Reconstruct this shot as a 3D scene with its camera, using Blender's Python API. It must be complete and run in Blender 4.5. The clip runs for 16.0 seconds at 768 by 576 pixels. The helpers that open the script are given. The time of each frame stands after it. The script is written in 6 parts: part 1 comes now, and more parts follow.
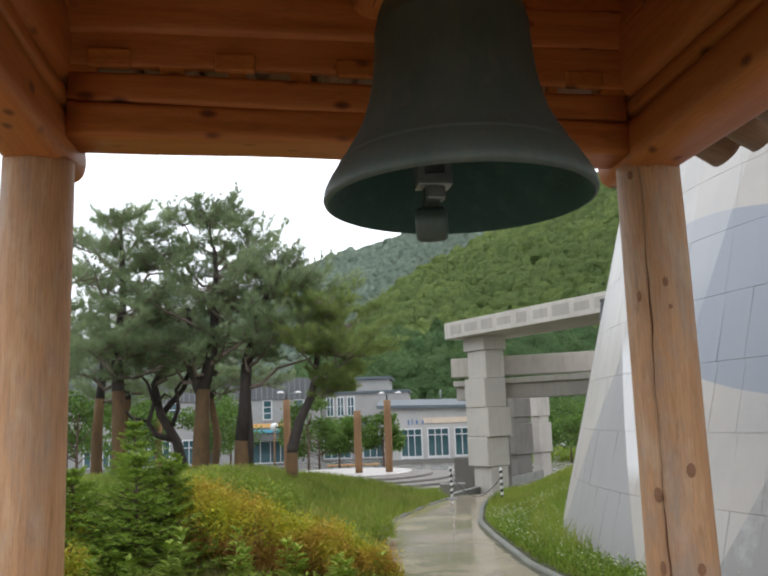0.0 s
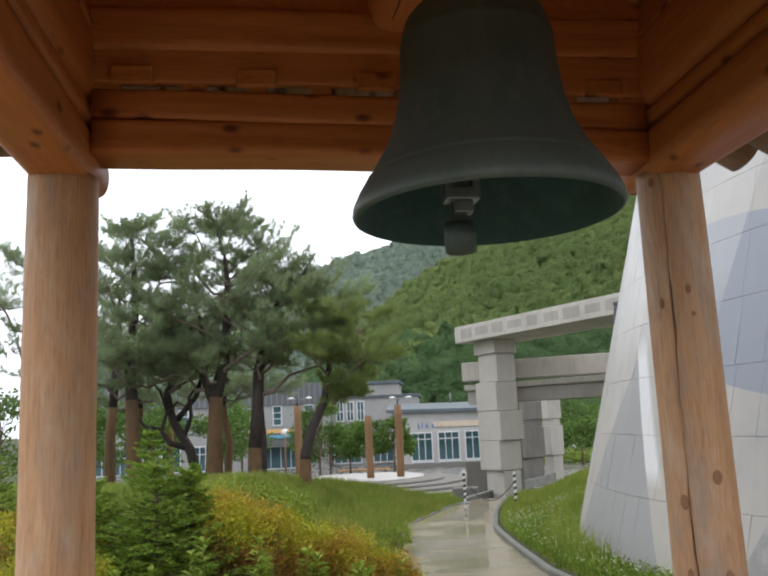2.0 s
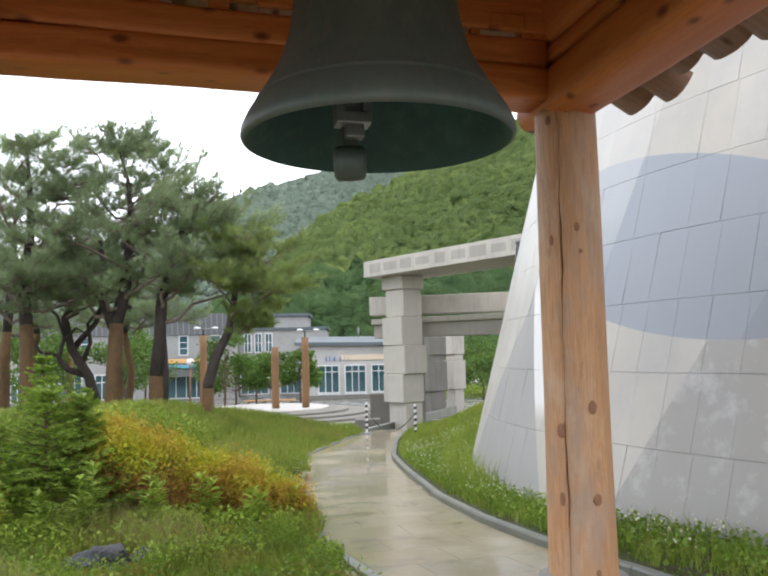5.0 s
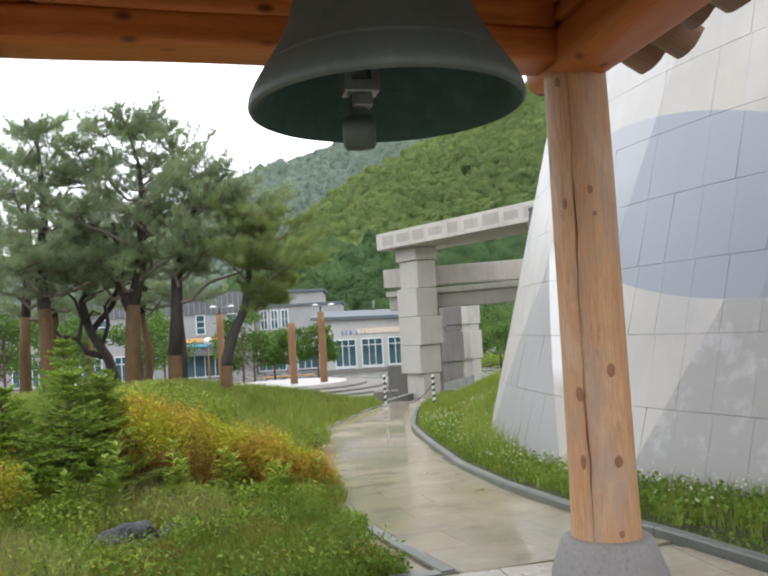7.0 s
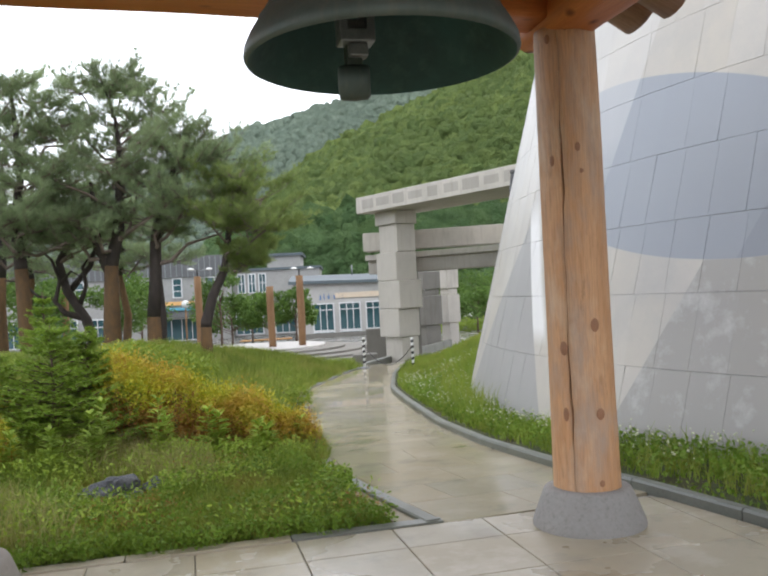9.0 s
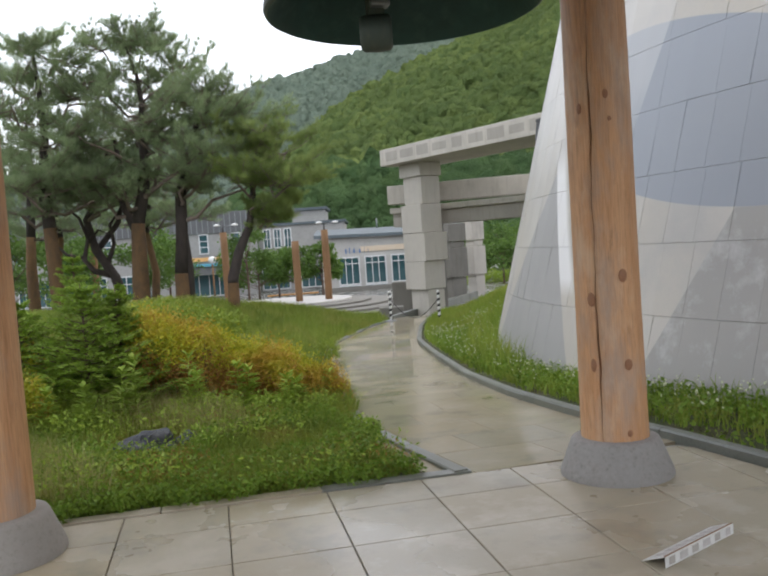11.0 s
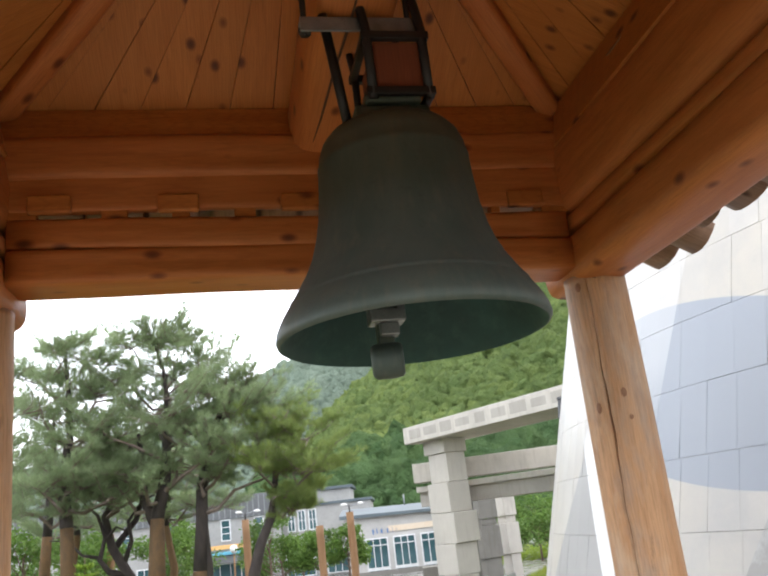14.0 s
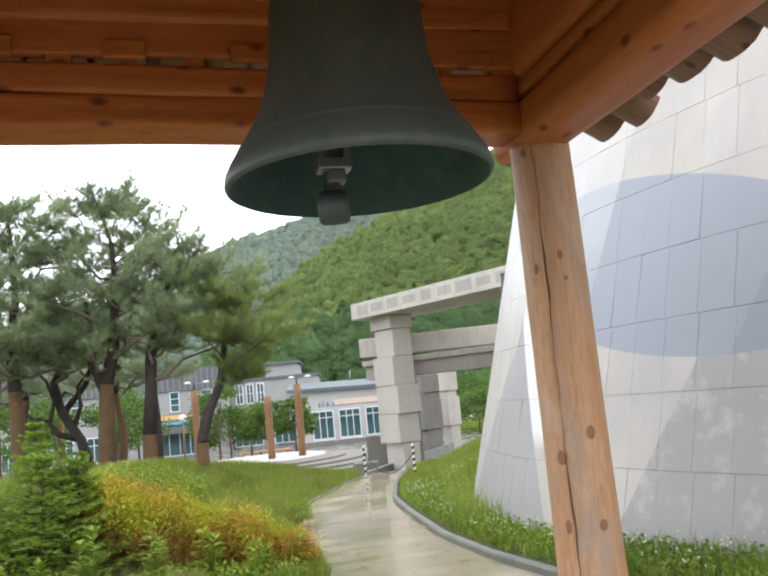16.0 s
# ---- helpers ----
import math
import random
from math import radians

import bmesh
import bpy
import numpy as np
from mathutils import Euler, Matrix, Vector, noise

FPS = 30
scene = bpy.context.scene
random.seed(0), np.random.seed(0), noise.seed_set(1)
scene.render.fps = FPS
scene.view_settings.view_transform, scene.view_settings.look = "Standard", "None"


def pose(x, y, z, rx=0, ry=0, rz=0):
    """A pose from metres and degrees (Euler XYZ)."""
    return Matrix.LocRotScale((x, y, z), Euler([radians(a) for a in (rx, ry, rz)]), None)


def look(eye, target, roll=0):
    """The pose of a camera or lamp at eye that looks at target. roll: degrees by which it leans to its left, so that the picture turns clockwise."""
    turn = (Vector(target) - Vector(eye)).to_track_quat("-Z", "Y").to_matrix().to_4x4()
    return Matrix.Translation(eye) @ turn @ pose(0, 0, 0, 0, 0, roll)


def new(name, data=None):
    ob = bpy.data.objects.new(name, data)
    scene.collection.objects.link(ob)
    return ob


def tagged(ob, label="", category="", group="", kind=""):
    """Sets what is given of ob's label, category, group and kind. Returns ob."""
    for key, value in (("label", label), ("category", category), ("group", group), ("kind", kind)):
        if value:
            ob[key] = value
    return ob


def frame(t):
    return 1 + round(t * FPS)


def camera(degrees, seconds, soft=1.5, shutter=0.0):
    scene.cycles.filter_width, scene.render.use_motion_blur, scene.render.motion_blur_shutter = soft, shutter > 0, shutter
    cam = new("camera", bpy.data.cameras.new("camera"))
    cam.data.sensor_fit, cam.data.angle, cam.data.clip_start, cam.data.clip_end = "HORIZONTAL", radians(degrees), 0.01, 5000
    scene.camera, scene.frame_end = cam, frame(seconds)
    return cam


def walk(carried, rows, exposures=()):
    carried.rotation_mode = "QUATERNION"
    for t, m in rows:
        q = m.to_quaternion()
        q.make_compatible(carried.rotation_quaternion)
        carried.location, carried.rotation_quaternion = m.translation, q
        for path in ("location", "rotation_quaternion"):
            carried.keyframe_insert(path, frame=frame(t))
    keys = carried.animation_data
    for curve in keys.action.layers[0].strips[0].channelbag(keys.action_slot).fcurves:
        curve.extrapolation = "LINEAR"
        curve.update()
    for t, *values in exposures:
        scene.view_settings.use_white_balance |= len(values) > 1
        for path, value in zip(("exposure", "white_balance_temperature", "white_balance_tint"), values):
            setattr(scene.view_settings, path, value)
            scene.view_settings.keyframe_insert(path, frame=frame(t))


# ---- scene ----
cam = camera(51.25, 16.0, soft=2.2)
PATH = [
    (0.0, 0.070, 0.025, 1.572, 99.34, 1.91, -13.68),
    (0.5, 0.067, 0.033, 1.574, 98.63, 2.09, -14.16),
    (1.0, 0.048, 0.042, 1.582, 98.24, 2.33, -13.78),
    (1.5, 0.022, 0.049, 1.597, 98.58, 2.15, -13.15),
    (2.0, -0.027, 0.021, 1.616, 99.62, 2.63, -13.07),
    (2.5, -0.019, 0.018, 1.575, 99.91, 1.97, -13.80),
    (3.0, 0.043, -0.009, 1.571, 96.04, 1.67, -19.50),
    (3.2, 0.053, -0.039, 1.563, 95.71, 0.70, -19.32),
    (5.3, 0.099, 0.033, 1.577, 94.54, 1.51, -19.34),
    (5.5, 0.110, 0.046, 1.572, 94.31, 2.11, -18.24),
    (6.0, 0.107, 0.049, 1.567, 93.02, 3.35, -17.62),
    (6.5, 0.091, 0.036, 1.564, 92.81, 3.66, -17.58),
    (7.0, 0.083, 0.019, 1.562, 92.83, 3.36, -18.37),
    (7.5, 0.062, 0.002, 1.546, 92.37, 3.59, -19.57),
    (8.0, 0.043, 0.000, 1.540, 91.18, 3.75, -20.19),
    (8.5, 0.038, -0.013, 1.552, 91.21, 3.37, -20.59),
    (9.0, 0.000, 0.000, 1.500, 90.27, 2.99, -20.02),
    (9.2, -0.024, 0.012, 1.488, 89.48, 3.17, -18.70),
    (11.3, 0.007, 0.001, 1.510, 86.92, 4.09, -18.39),
    (11.5, 0.013, -0.007, 1.513, 86.96, 3.98, -19.09),
    (12.0, 0.064, -0.011, 1.543, 87.19, 4.24, -21.32),
    (12.2, 0.082, -0.026, 1.581, 87.87, 4.66, -21.75),
    (12.5, 0.114, 0.036, 1.664, 91.18, 6.07, -20.59),
    (12.8, 0.118, 0.050, 1.721, 95.65, 5.76, -16.59),
    (13.0, 0.107, 0.038, 1.741, 98.50, 5.78, -14.29),
    (13.2, 0.116, 0.045, 1.754, 101.26, 6.06, -13.61),
    (13.5, 0.101, 0.065, 1.743, 104.51, 6.62, -14.29),
    (14.0, 0.075, 0.059, 1.734, 106.43, 6.41, -16.20),
    (14.5, 0.057, 0.033, 1.708, 106.52, 6.51, -16.72),
    (15.0, 0.054, 0.001, 1.652, 104.22, 5.94, -18.06),
    (15.5, 0.056, -0.019, 1.600, 101.05, 5.75, -19.48),
    (16.0, 0.055, -0.018, 1.568, 97.63, 5.55, -20.01),
]
walk(cam, [(t, pose(x, y, z, rx, ry, rz)) for t, x, y, z, rx, ry, rz in PATH],
     [(0, -0.02), (2.2, -0.07), (3.2, 0.22), (5.3, 0.38), (9.2, 0.2), (11.3, -0.08), (12.3, -0.03), (13, 0.33), (14, 0.78), (15, 0.78), (16, 0.58)])

# ---- world and light: an overcast, wet day ----
world = bpy.data.worlds.new("world")
scene.world = world
world.use_nodes = True
wt = world.node_tree
wt.nodes.clear()
sky = wt.nodes.new("ShaderNodeTexSky")
sky.sky_type, sky.sun_disc = "NISHITA", False
sky.sun_elevation, sky.sun_rotation = radians(50), radians(60)
sky.air_density, sky.dust_density = 1.0, 6.0
bg_sky = wt.nodes.new("ShaderNodeBackground")
bg_sky.inputs["Strength"].default_value = 0.05
wt.links.new(sky.outputs["Color"], bg_sky.inputs["Color"])
# the cloud deck: brighter overhead than at the horizon
geo_in = wt.nodes.new("ShaderNodeTexCoord")
sep = wt.nodes.new("ShaderNodeSeparateXYZ")
ramp = wt.nodes.new("ShaderNodeValToRGB")
ramp.color_ramp.elements[0].position, ramp.color_ramp.elements[0].color = 0.25, (0.95, 0.985, 1.075, 1)
ramp.color_ramp.elements[1].position, ramp.color_ramp.elements[1].color = 0.95, (0.675, 0.706, 0.78, 1)
bg_cloud = wt.nodes.new("ShaderNodeBackground")
bg_cloud.inputs["Strength"].default_value = 1.65
wt.links.new(geo_in.outputs["Generated"], sep.inputs[0])
wt.links.new(sep.outputs["Z"], ramp.inputs["Fac"])
wt.links.new(ramp.outputs["Color"], bg_cloud.inputs["Color"])
add = wt.nodes.new("ShaderNodeAddShader")
wt.links.new(bg_sky.outputs[0], add.inputs[0])
wt.links.new(bg_cloud.outputs[0], add.inputs[1])
out = wt.nodes.new("ShaderNodeOutputWorld")
wt.links.new(add.outputs[0], out.inputs["Surface"])
sun = new("sun", bpy.data.lights.new("sun", "SUN"))
sun.data.energy, sun.data.angle, sun.data.color = 0.6, radians(40), (1.0, 0.96, 0.9)
sun.matrix_world = look((-20, -14, 34), (0, 0, 0))
scene.view_settings.exposure = 0.0

# ---- materials ----


class Shade:
    """A principled material that is built up from noise layers."""

    def __init__(self, name, rough=0.6, metal=0.0, spec=0.5):
        self.m = bpy.data.materials.new(name)
        self.m.use_nodes = True
        self.t = self.m.node_tree
        self.b = self.t.nodes["Principled BSDF"]
        self.b.inputs["Roughness"].default_value = rough
        self.b.inputs["Metallic"].default_value = metal
        self.b.inputs["Specular IOR Level"].default_value = spec
        self.coord = self.t.nodes.new("ShaderNodeTexCoord")
        self.col = None
        self.vary = False

    def node(self, kind, **sets):
        n = self.t.nodes.new(kind)
        for k, v in sets.items():
            n.inputs[k].default_value = v
        return n

    def link(self, a, b):
        self.t.links.new(a, b)

    def space(self, stretch=(1, 1, 1), world_space=False):
        mp = self.t.nodes.new("ShaderNodeMapping")
        mp.inputs["Scale"].default_value = stretch
        if world_space:
            g = self.t.nodes.new("ShaderNodeNewGeometry")
            self.link(g.outputs["Position"], mp.inputs["Vector"])
        else:
            src = self.coord.outputs["Object"]
            if self.vary:
                k = self.node("ShaderNodeMath")
                k.operation = "MULTIPLY"
                k.inputs[1].default_value = 31.7
                self.link(self.rand(), k.inputs[0])
                ad = self.t.nodes.new("ShaderNodeVectorMath")
                self.link(src, ad.inputs[0])
                self.link(k.outputs[0], ad.inputs[1])
                src = ad.outputs[0]
            self.link(src, mp.inputs["Vector"])
        return mp.outputs["Vector"]

    def noise(self, scale, detail=5.0, rough=0.6, stretch=(1, 1, 1), world_space=False, distort=0.0):
        n = self.node("ShaderNodeTexNoise", Scale=scale, Detail=detail, Roughness=rough, Distortion=distort)
        self.link(self.space(stretch, world_space), n.inputs["Vector"])
        return n.outputs["Fac"]

    def step(self, value, lo, hi):
        n = self.node("ShaderNodeMapRange")
        n.inputs["From Min"].default_value, n.inputs["From Max"].default_value = lo, hi
        self.link(value, n.inputs["Value"])
        return n.outputs["Result"]

    def base(self, c):
        n = self.t.nodes.new("ShaderNodeRGB")
        n.outputs[0].default_value = (*c, 1)
        self.col = n.outputs[0]
        return self

    def over(self, c, fac, amount=1.0):
        """Lay the colour c over what is there, by a factor."""
        if amount != 1.0:
            k = self.node("ShaderNodeMath")
            k.operation = "MULTIPLY"
            k.inputs[1].default_value = amount
            self.link(fac, k.inputs[0])
            fac = k.outputs[0]
        n = self.t.nodes.new("ShaderNodeMix")
        n.data_type = "RGBA"
        self.link(fac, n.inputs["Factor"])
        self.link(self.col, n.inputs["A"])
        n.inputs["B"].default_value = (*c, 1)
        self.col = n.outputs["Result"]
        return self

    def rand(self, island=False):
        if island:
            return self.t.nodes.new("ShaderNodeNewGeometry").outputs["Random Per Island"]
        return self.t.nodes.new("ShaderNodeObjectInfo").outputs["Random"]

    def rough(self, fac, lo, hi):
        n = self.node("ShaderNodeMapRange")
        n.inputs["To Min"].default_value, n.inputs["To Max"].default_value = lo, hi
        self.link(fac, n.inputs["Value"])
        self.link(n.outputs["Result"], self.b.inputs["Roughness"])
        return self

    def bump(self, fac, strength=0.3, distance=0.01):
        n = self.node("ShaderNodeBump", Strength=strength, Distance=distance)
        self.link(fac, n.inputs["Height"])
        if self.b.inputs["Normal"].is_linked:
            self.link(self.b.inputs["Normal"].links[0].from_socket, n.inputs["Normal"])
        self.link(n.outputs["Normal"], self.b.inputs["Normal"])
        return self

    def done(self):
        if self.col:
            self.link(self.col, self.b.inputs["Base Color"])
        return self.m


def simple(name, c1, c2, scale=6.0, rough=0.6, metal=0.0, bump=0.15, dist=0.005, stretch=(1, 1, 1), spec=0.5, fine=8.0):
    s = Shade(name, rough, metal, spec).base(c1)
    a = s.noise(scale, stretch=stretch)
    b = s.noise(scale * fine, stretch=stretch)
    s.over(c2, s.step(a, 0.35, 0.7)).over(tuple(0.6 * c for c in c1), s.step(b, 0.5, 0.8), 0.35)
    if bump:
        s.bump(b, bump, dist)
    return s.done()


def wood(name, c1, c2, dark, rough=0.55, length_axis=2, knots=True, weather=False, grain=0.6, flat_axis=None):
    """Peeled pine: long grain, darker streaks, knots."""
    s = Shade(name, rough, 0.0, 0.35).base(c1)
    s.vary = True
    st = [9.0, 9.0, 9.0]
    st[length_axis] = 0.7
    g = s.noise(1.6, 6, 0.65, tuple(st), distort=0.6)
    big = s.noise(1.3, 3, 0.5)
    fine = s.noise(7.0, 5, 0.7, tuple(st))
    s.over(c2, s.step(g, 0.35, 0.65)).over(dark, s.step(fine, 0.46, 0.74), grain).over(c2, s.step(big, 0.45, 0.7), 0.6)
    s.over(tuple(0.75 * c for c in c1), s.rand(), 0.5)
    if knots:
        v = s.node("ShaderNodeTexVoronoi", Scale=1.0, Randomness=1.0)
        st2 = [6.5, 6.5, 6.5]
        st2[length_axis] = 3.4
        if flat_axis is not None:
            st2 = [6.5, 6.5, 6.5]
            st2[length_axis] = 4.5
        s.link(s.space(tuple(st2)), v.inputs["Vector"])
        big_knot = 1.2 if flat_axis is not None else 1.15
        s.over(dark, s.step(v.outputs["Distance"], 0.19 * big_knot, 0.10 * big_knot), 0.9)
        s.over(tuple(0.55 * c for c in dark), s.step(v.outputs["Distance"], 0.11 * big_knot, 0.05 * big_knot), 0.8)
    w = s.node("ShaderNodeTexWave", Scale=3.2, Distortion=9.0, Detail=3.0)
    w.inputs["Detail Scale"].default_value = 1.2
    st3 = [7.0, 7.0, 7.0]
    st3[length_axis] = 0.9
    s.link(s.space(tuple(st3)), w.inputs["Vector"])
    s.over(dark, s.step(w.outputs["Fac"], 0.6, 1.0), 0.16)
    if weather:
        s.over((0.33, 0.30, 0.27), s.step(s.noise(1.7, 6, 0.7, (2.2, 2.2, 0.7)), 0.50, 0.70), 0.55)
        s.over((0.60, 0.44, 0.30), s.step(s.noise(3.1, 5, 0.7, (1.6, 1.6, 0.5)), 0.52, 0.66), 0.5)
        s.over((0.14, 0.08, 0.05), s.step(s.noise(5.0, 6, 0.75, (3, 3, 0.6)), 0.60, 0.74), 0.55)
    s.bump(fine, 0.25, 0.004).bump(g, 0.15, 0.006)
    return s.done()


M_POST = wood("peeled_pine", (0.65, 0.375, 0.195), (0.52, 0.265, 0.12), (0.17, 0.07, 0.03), 0.55, knots=False, weather=True)
M_LOG = wood("stained_pine_log", (0.62, 0.215, 0.062), (0.48, 0.14, 0.036), (0.20, 0.05, 0.015), 0.5, grain=0.4)
M_PLANK = wood("stained_pine_board", (0.62, 0.23, 0.055), (0.50, 0.165, 0.036), (0.17, 0.045, 0.014), 0.5, grain=0.3, flat_axis=1)
M_BOARD = wood("stained_pine_trim", (0.58, 0.205, 0.05), (0.45, 0.14, 0.032), (0.17, 0.045, 0.014), 0.5, 0, grain=0.35)
M_EAVE = wood("weathered_eave_log", (0.38, 0.22, 0.14), (0.27, 0.145, 0.085), (0.12, 0.05, 0.025), 0.6)
M_KNOT = simple("knot_wood", (0.23, 0.10, 0.045), (0.33, 0.16, 0.08), 22, 0.5)
M_KNOT_HEART = simple("knot_heartwood", (0.27, 0.125, 0.055), (0.17, 0.075, 0.035), 30, 0.55)
M_CRACK = simple("crack_shadow_wood", (0.09, 0.04, 0.02), (0.13, 0.06, 0.03), 20, 0.9)
M_STEEL = simple("black_painted_steel", (0.020, 0.017, 0.018), (0.03, 0.026, 0.024), 12, 0.5, 0.3)
M_GALV = simple("galvanised_steel", (0.30, 0.31, 0.32), (0.2, 0.21, 0.22), 14, 0.45, 0.6)
M_YOKE = wood("red_brown_block", (0.28, 0.085, 0.045), (0.22, 0.065, 0.035), (0.1, 0.03, 0.02), 0.5, knots=False)


def bell_bronze():
    s = Shade("patinated_bronze", 0.5, 0.25, 0.4).base((0.085, 0.102, 0.085))
    a = s.noise(3.0, 6, 0.65, (1, 1, 0.5))
    b = s.noise(26.0, 5, 0.7)
    streak = s.noise(5.0, 4, 0.6, (6, 6, 0.4))
    s.over((0.06, 0.08, 0.067), s.step(a, 0.35, 0.65)).over((0.115, 0.115, 0.087), s.step(streak, 0.5, 0.75), 0.6)
    s.over((0.045, 0.05, 0.045), s.step(b, 0.55, 0.8), 0.5)
    s.bump(b, 0.15, 0.002).rough(a, 0.42, 0.62)
    return s.done()


def bell_inside():
    s = Shade("green_patina", 0.7, 0.0, 0.3).base((0.035, 0.085, 0.075))
    a = s.noise(4.0, 6, 0.65)
    s.over((0.03, 0.06, 0.055), s.step(a, 0.35, 0.65)).over((0.09, 0.16, 0.12), s.step(s.noise(9, 6, 0.7), 0.5, 0.8), 0.5)
    return s.bump(a, 0.2, 0.004).done()


M_BELL, M_BELL_IN = bell_bronze(), bell_inside()


def granite(name, c, wet=0.0, tint=0.0, scale=90.0, soft=1.0):
    s = Shade(name, 0.75 - 0.4 * wet, 0.0, 0.5).base(c)
    sp = s.noise(scale, 4, 0.8, world_space=True)
    s.over(tuple(0.55 * k for k in c), s.step(sp, 0.52, 0.68), 0.8).over(tuple(min(1, 1.35 * k) for k in c), s.step(sp, 0.45, 0.3), 0.5)
    big = s.noise(1.4, 5, 0.6, world_space=True)
    s.over(tuple(0.72 * k for k in c), s.step(big, 0.4, 0.75), 0.6 * soft)
    s.over((c[0] * 1.1, c[1] * 1.02, c[2] * 0.9), s.rand(), 0.4 + tint)
    s.bump(sp, 0.12, 0.002)
    if wet:
        s.rough(s.step(big, 0.3, 0.78), 0.58 - 0.48 * wet, 0.62 - 0.22 * wet)
    return s.done()


M_BASE = granite("rough_granite", (0.29, 0.275, 0.255), 0, 0, 34)


def wet_paving(name, c, dry, film):
    """Honed stone under a broken film of rain water: dark where soaked, mirror-smooth where water stands."""
    s = Shade(name, 0.3, 0.0, 0.5).base(c)
    grit = s.noise(85.0, 4, 0.8, world_space=True)
    pool = s.noise(0.75, 5, 0.55, world_space=True)
    soak = s.noise(1.9, 6, 0.65, world_space=True)
    s.over(tuple(0.6 * k for k in c), s.step(grit, 0.55, 0.72), 0.5)
    s.over((c[0] * 1.1, c[1] * 1.03, c[2] * 0.93), s.rand(), 0.7)
    s.over(dry, s.step(soak, 0.53, 0.62), 0.65)
    s.over(tuple(0.7 * k for k in c), s.step(soak, 0.46, 0.36), 0.6)
    s.rough(s.step(pool, 0.40, 0.62), *film)
    return s.bump(grit, 0.04, 0.0012).bump(s.noise(3.0, 3, 0.5, world_space=True), 0.04, 0.006).done()


M_PATH = wet_paving("wet_stone_paving", (0.34, 0.30, 0.21), (0.40, 0.355, 0.26), (0.05, 0.24))
M_SLAB = wet_paving("granite_paving", (0.345, 0.31, 0.23), (0.45, 0.405, 0.315), (0.12, 0.50))
M_KERB = granite("grey_kerb_granite", (0.145, 0.155, 0.135), 0.5, 0.2, 40)
M_MORTAR = simple("mortar", (0.22, 0.20, 0.165), (0.16, 0.145, 0.12), 20, 0.9)


def concrete(name, c):
    s = Shade(name, 0.8, 0.0, 0.35).base(c)
    big = s.noise(1.1, 6, 0.65, world_space=True)
    st = s.noise(2.0, 5, 0.6, (3, 3, 0.35), world_space=True)
    fine = s.noise(40, 4, 0.7, world_space=True)
    s.over(tuple(0.72 * k for k in c), s.step(big, 0.42, 0.7), 0.7).over((c[0] * 0.6, c[1] * 0.58, c[2] * 0.55), s.step(st, 0.52, 0.75), 0.6)
    s.over(tuple(0.6 * k for k in c), s.step(fine, 0.55, 0.8), 0.3).over(tuple(0.85 * k for k in c), s.rand(), 0.6)
    return s.bump(fine, 0.15, 0.006).done()


M_CONC = concrete("cast_concrete", (0.56, 0.525, 0.465))
M_CONC_FIELD = concrete("stained_concrete_field", (0.43, 0.40, 0.355))
M_CONC_DARK = concrete("dark_concrete", (0.215, 0.205, 0.18))

M_SOIL = simple("mossy_soil", (0.055, 0.075, 0.022), (0.075, 0.062, 0.03), 1.7, 0.95, 0, 0.5, 0.03)


def foliage(name, c1, c2, c3=None, rough=0.6, scale=0.8, trans=0.25):
    """Leaves: a colour by leaf, a second by patches."""
    s = Shade(name, rough, 0.0, 0.3).base(c1)
    s.over(c2, s.rand(True)).over(tuple(0.55 * k for k in c1), s.step(s.noise(scale, 4, 0.6, world_space=True), 0.45, 0.7), 0.7)
    if c3:
        s.over(c3, s.step(s.noise(scale * 1.7, 3, 0.5, world_space=True), 0.5, 0.62), 0.85)
    m = s.done()
    if trans:
        tr = s.node("ShaderNodeBsdfTranslucent")
        s.link(s.col, tr.inputs["Color"])
        mx = s.node("ShaderNodeMixShader", Fac=trans)
        s.link(s.b.outputs[0], mx.inputs[1])
        s.link(tr.outputs[0], mx.inputs[2])
        s.link(mx.outputs[0], s.t.nodes["Material Output"].inputs["Surface"])
    return m


M_GRASS = foliage("meadow_grass", (0.15, 0.23, 0.028), (0.27, 0.325, 0.045), (0.27, 0.25, 0.05), scale=1.3)
M_GRASS_R = foliage("bright_grass", (0.19, 0.275, 0.04), (0.32, 0.385, 0.07), (0.33, 0.34, 0.08))
M_VERGE = foliage("verge_grass", (0.19, 0.29, 0.035), (0.31, 0.39, 0.06), (0.31, 0.34, 0.065))
M_CLOVER = foliage("clover_leaf", (0.14, 0.245, 0.025), (0.21, 0.31, 0.035))
M_WEED = foliage("tall_weed_leaf", (0.26, 0.39, 0.045), (0.38, 0.48, 0.07))
M_DRY = foliage("dry_grass", (0.36, 0.31, 0.12), (0.30, 0.33, 0.09))
M_SHRUB = foliage("golden_shrub_leaf", (0.33, 0.39, 0.03), (0.57, 0.50, 0.035), (0.48, 0.29, 0.05), scale=0.9)
M_RUST = foliage("russet_leaf", (0.34, 0.155, 0.045), (0.40, 0.24, 0.05), scale=1.5)
M_SHRUB_G = foliage("green_shrub_leaf", (0.20, 0.30, 0.04), (0.29, 0.35, 0.045), scale=1.6)
M_FIR = foliage("fir_needles", (0.18, 0.30, 0.035), (0.31, 0.43, 0.055), scale=2.0)
M_PINE = foliage("pine_needles", (0.25, 0.33, 0.17), (0.38, 0.46, 0.25), scale=0.6, trans=0.55)
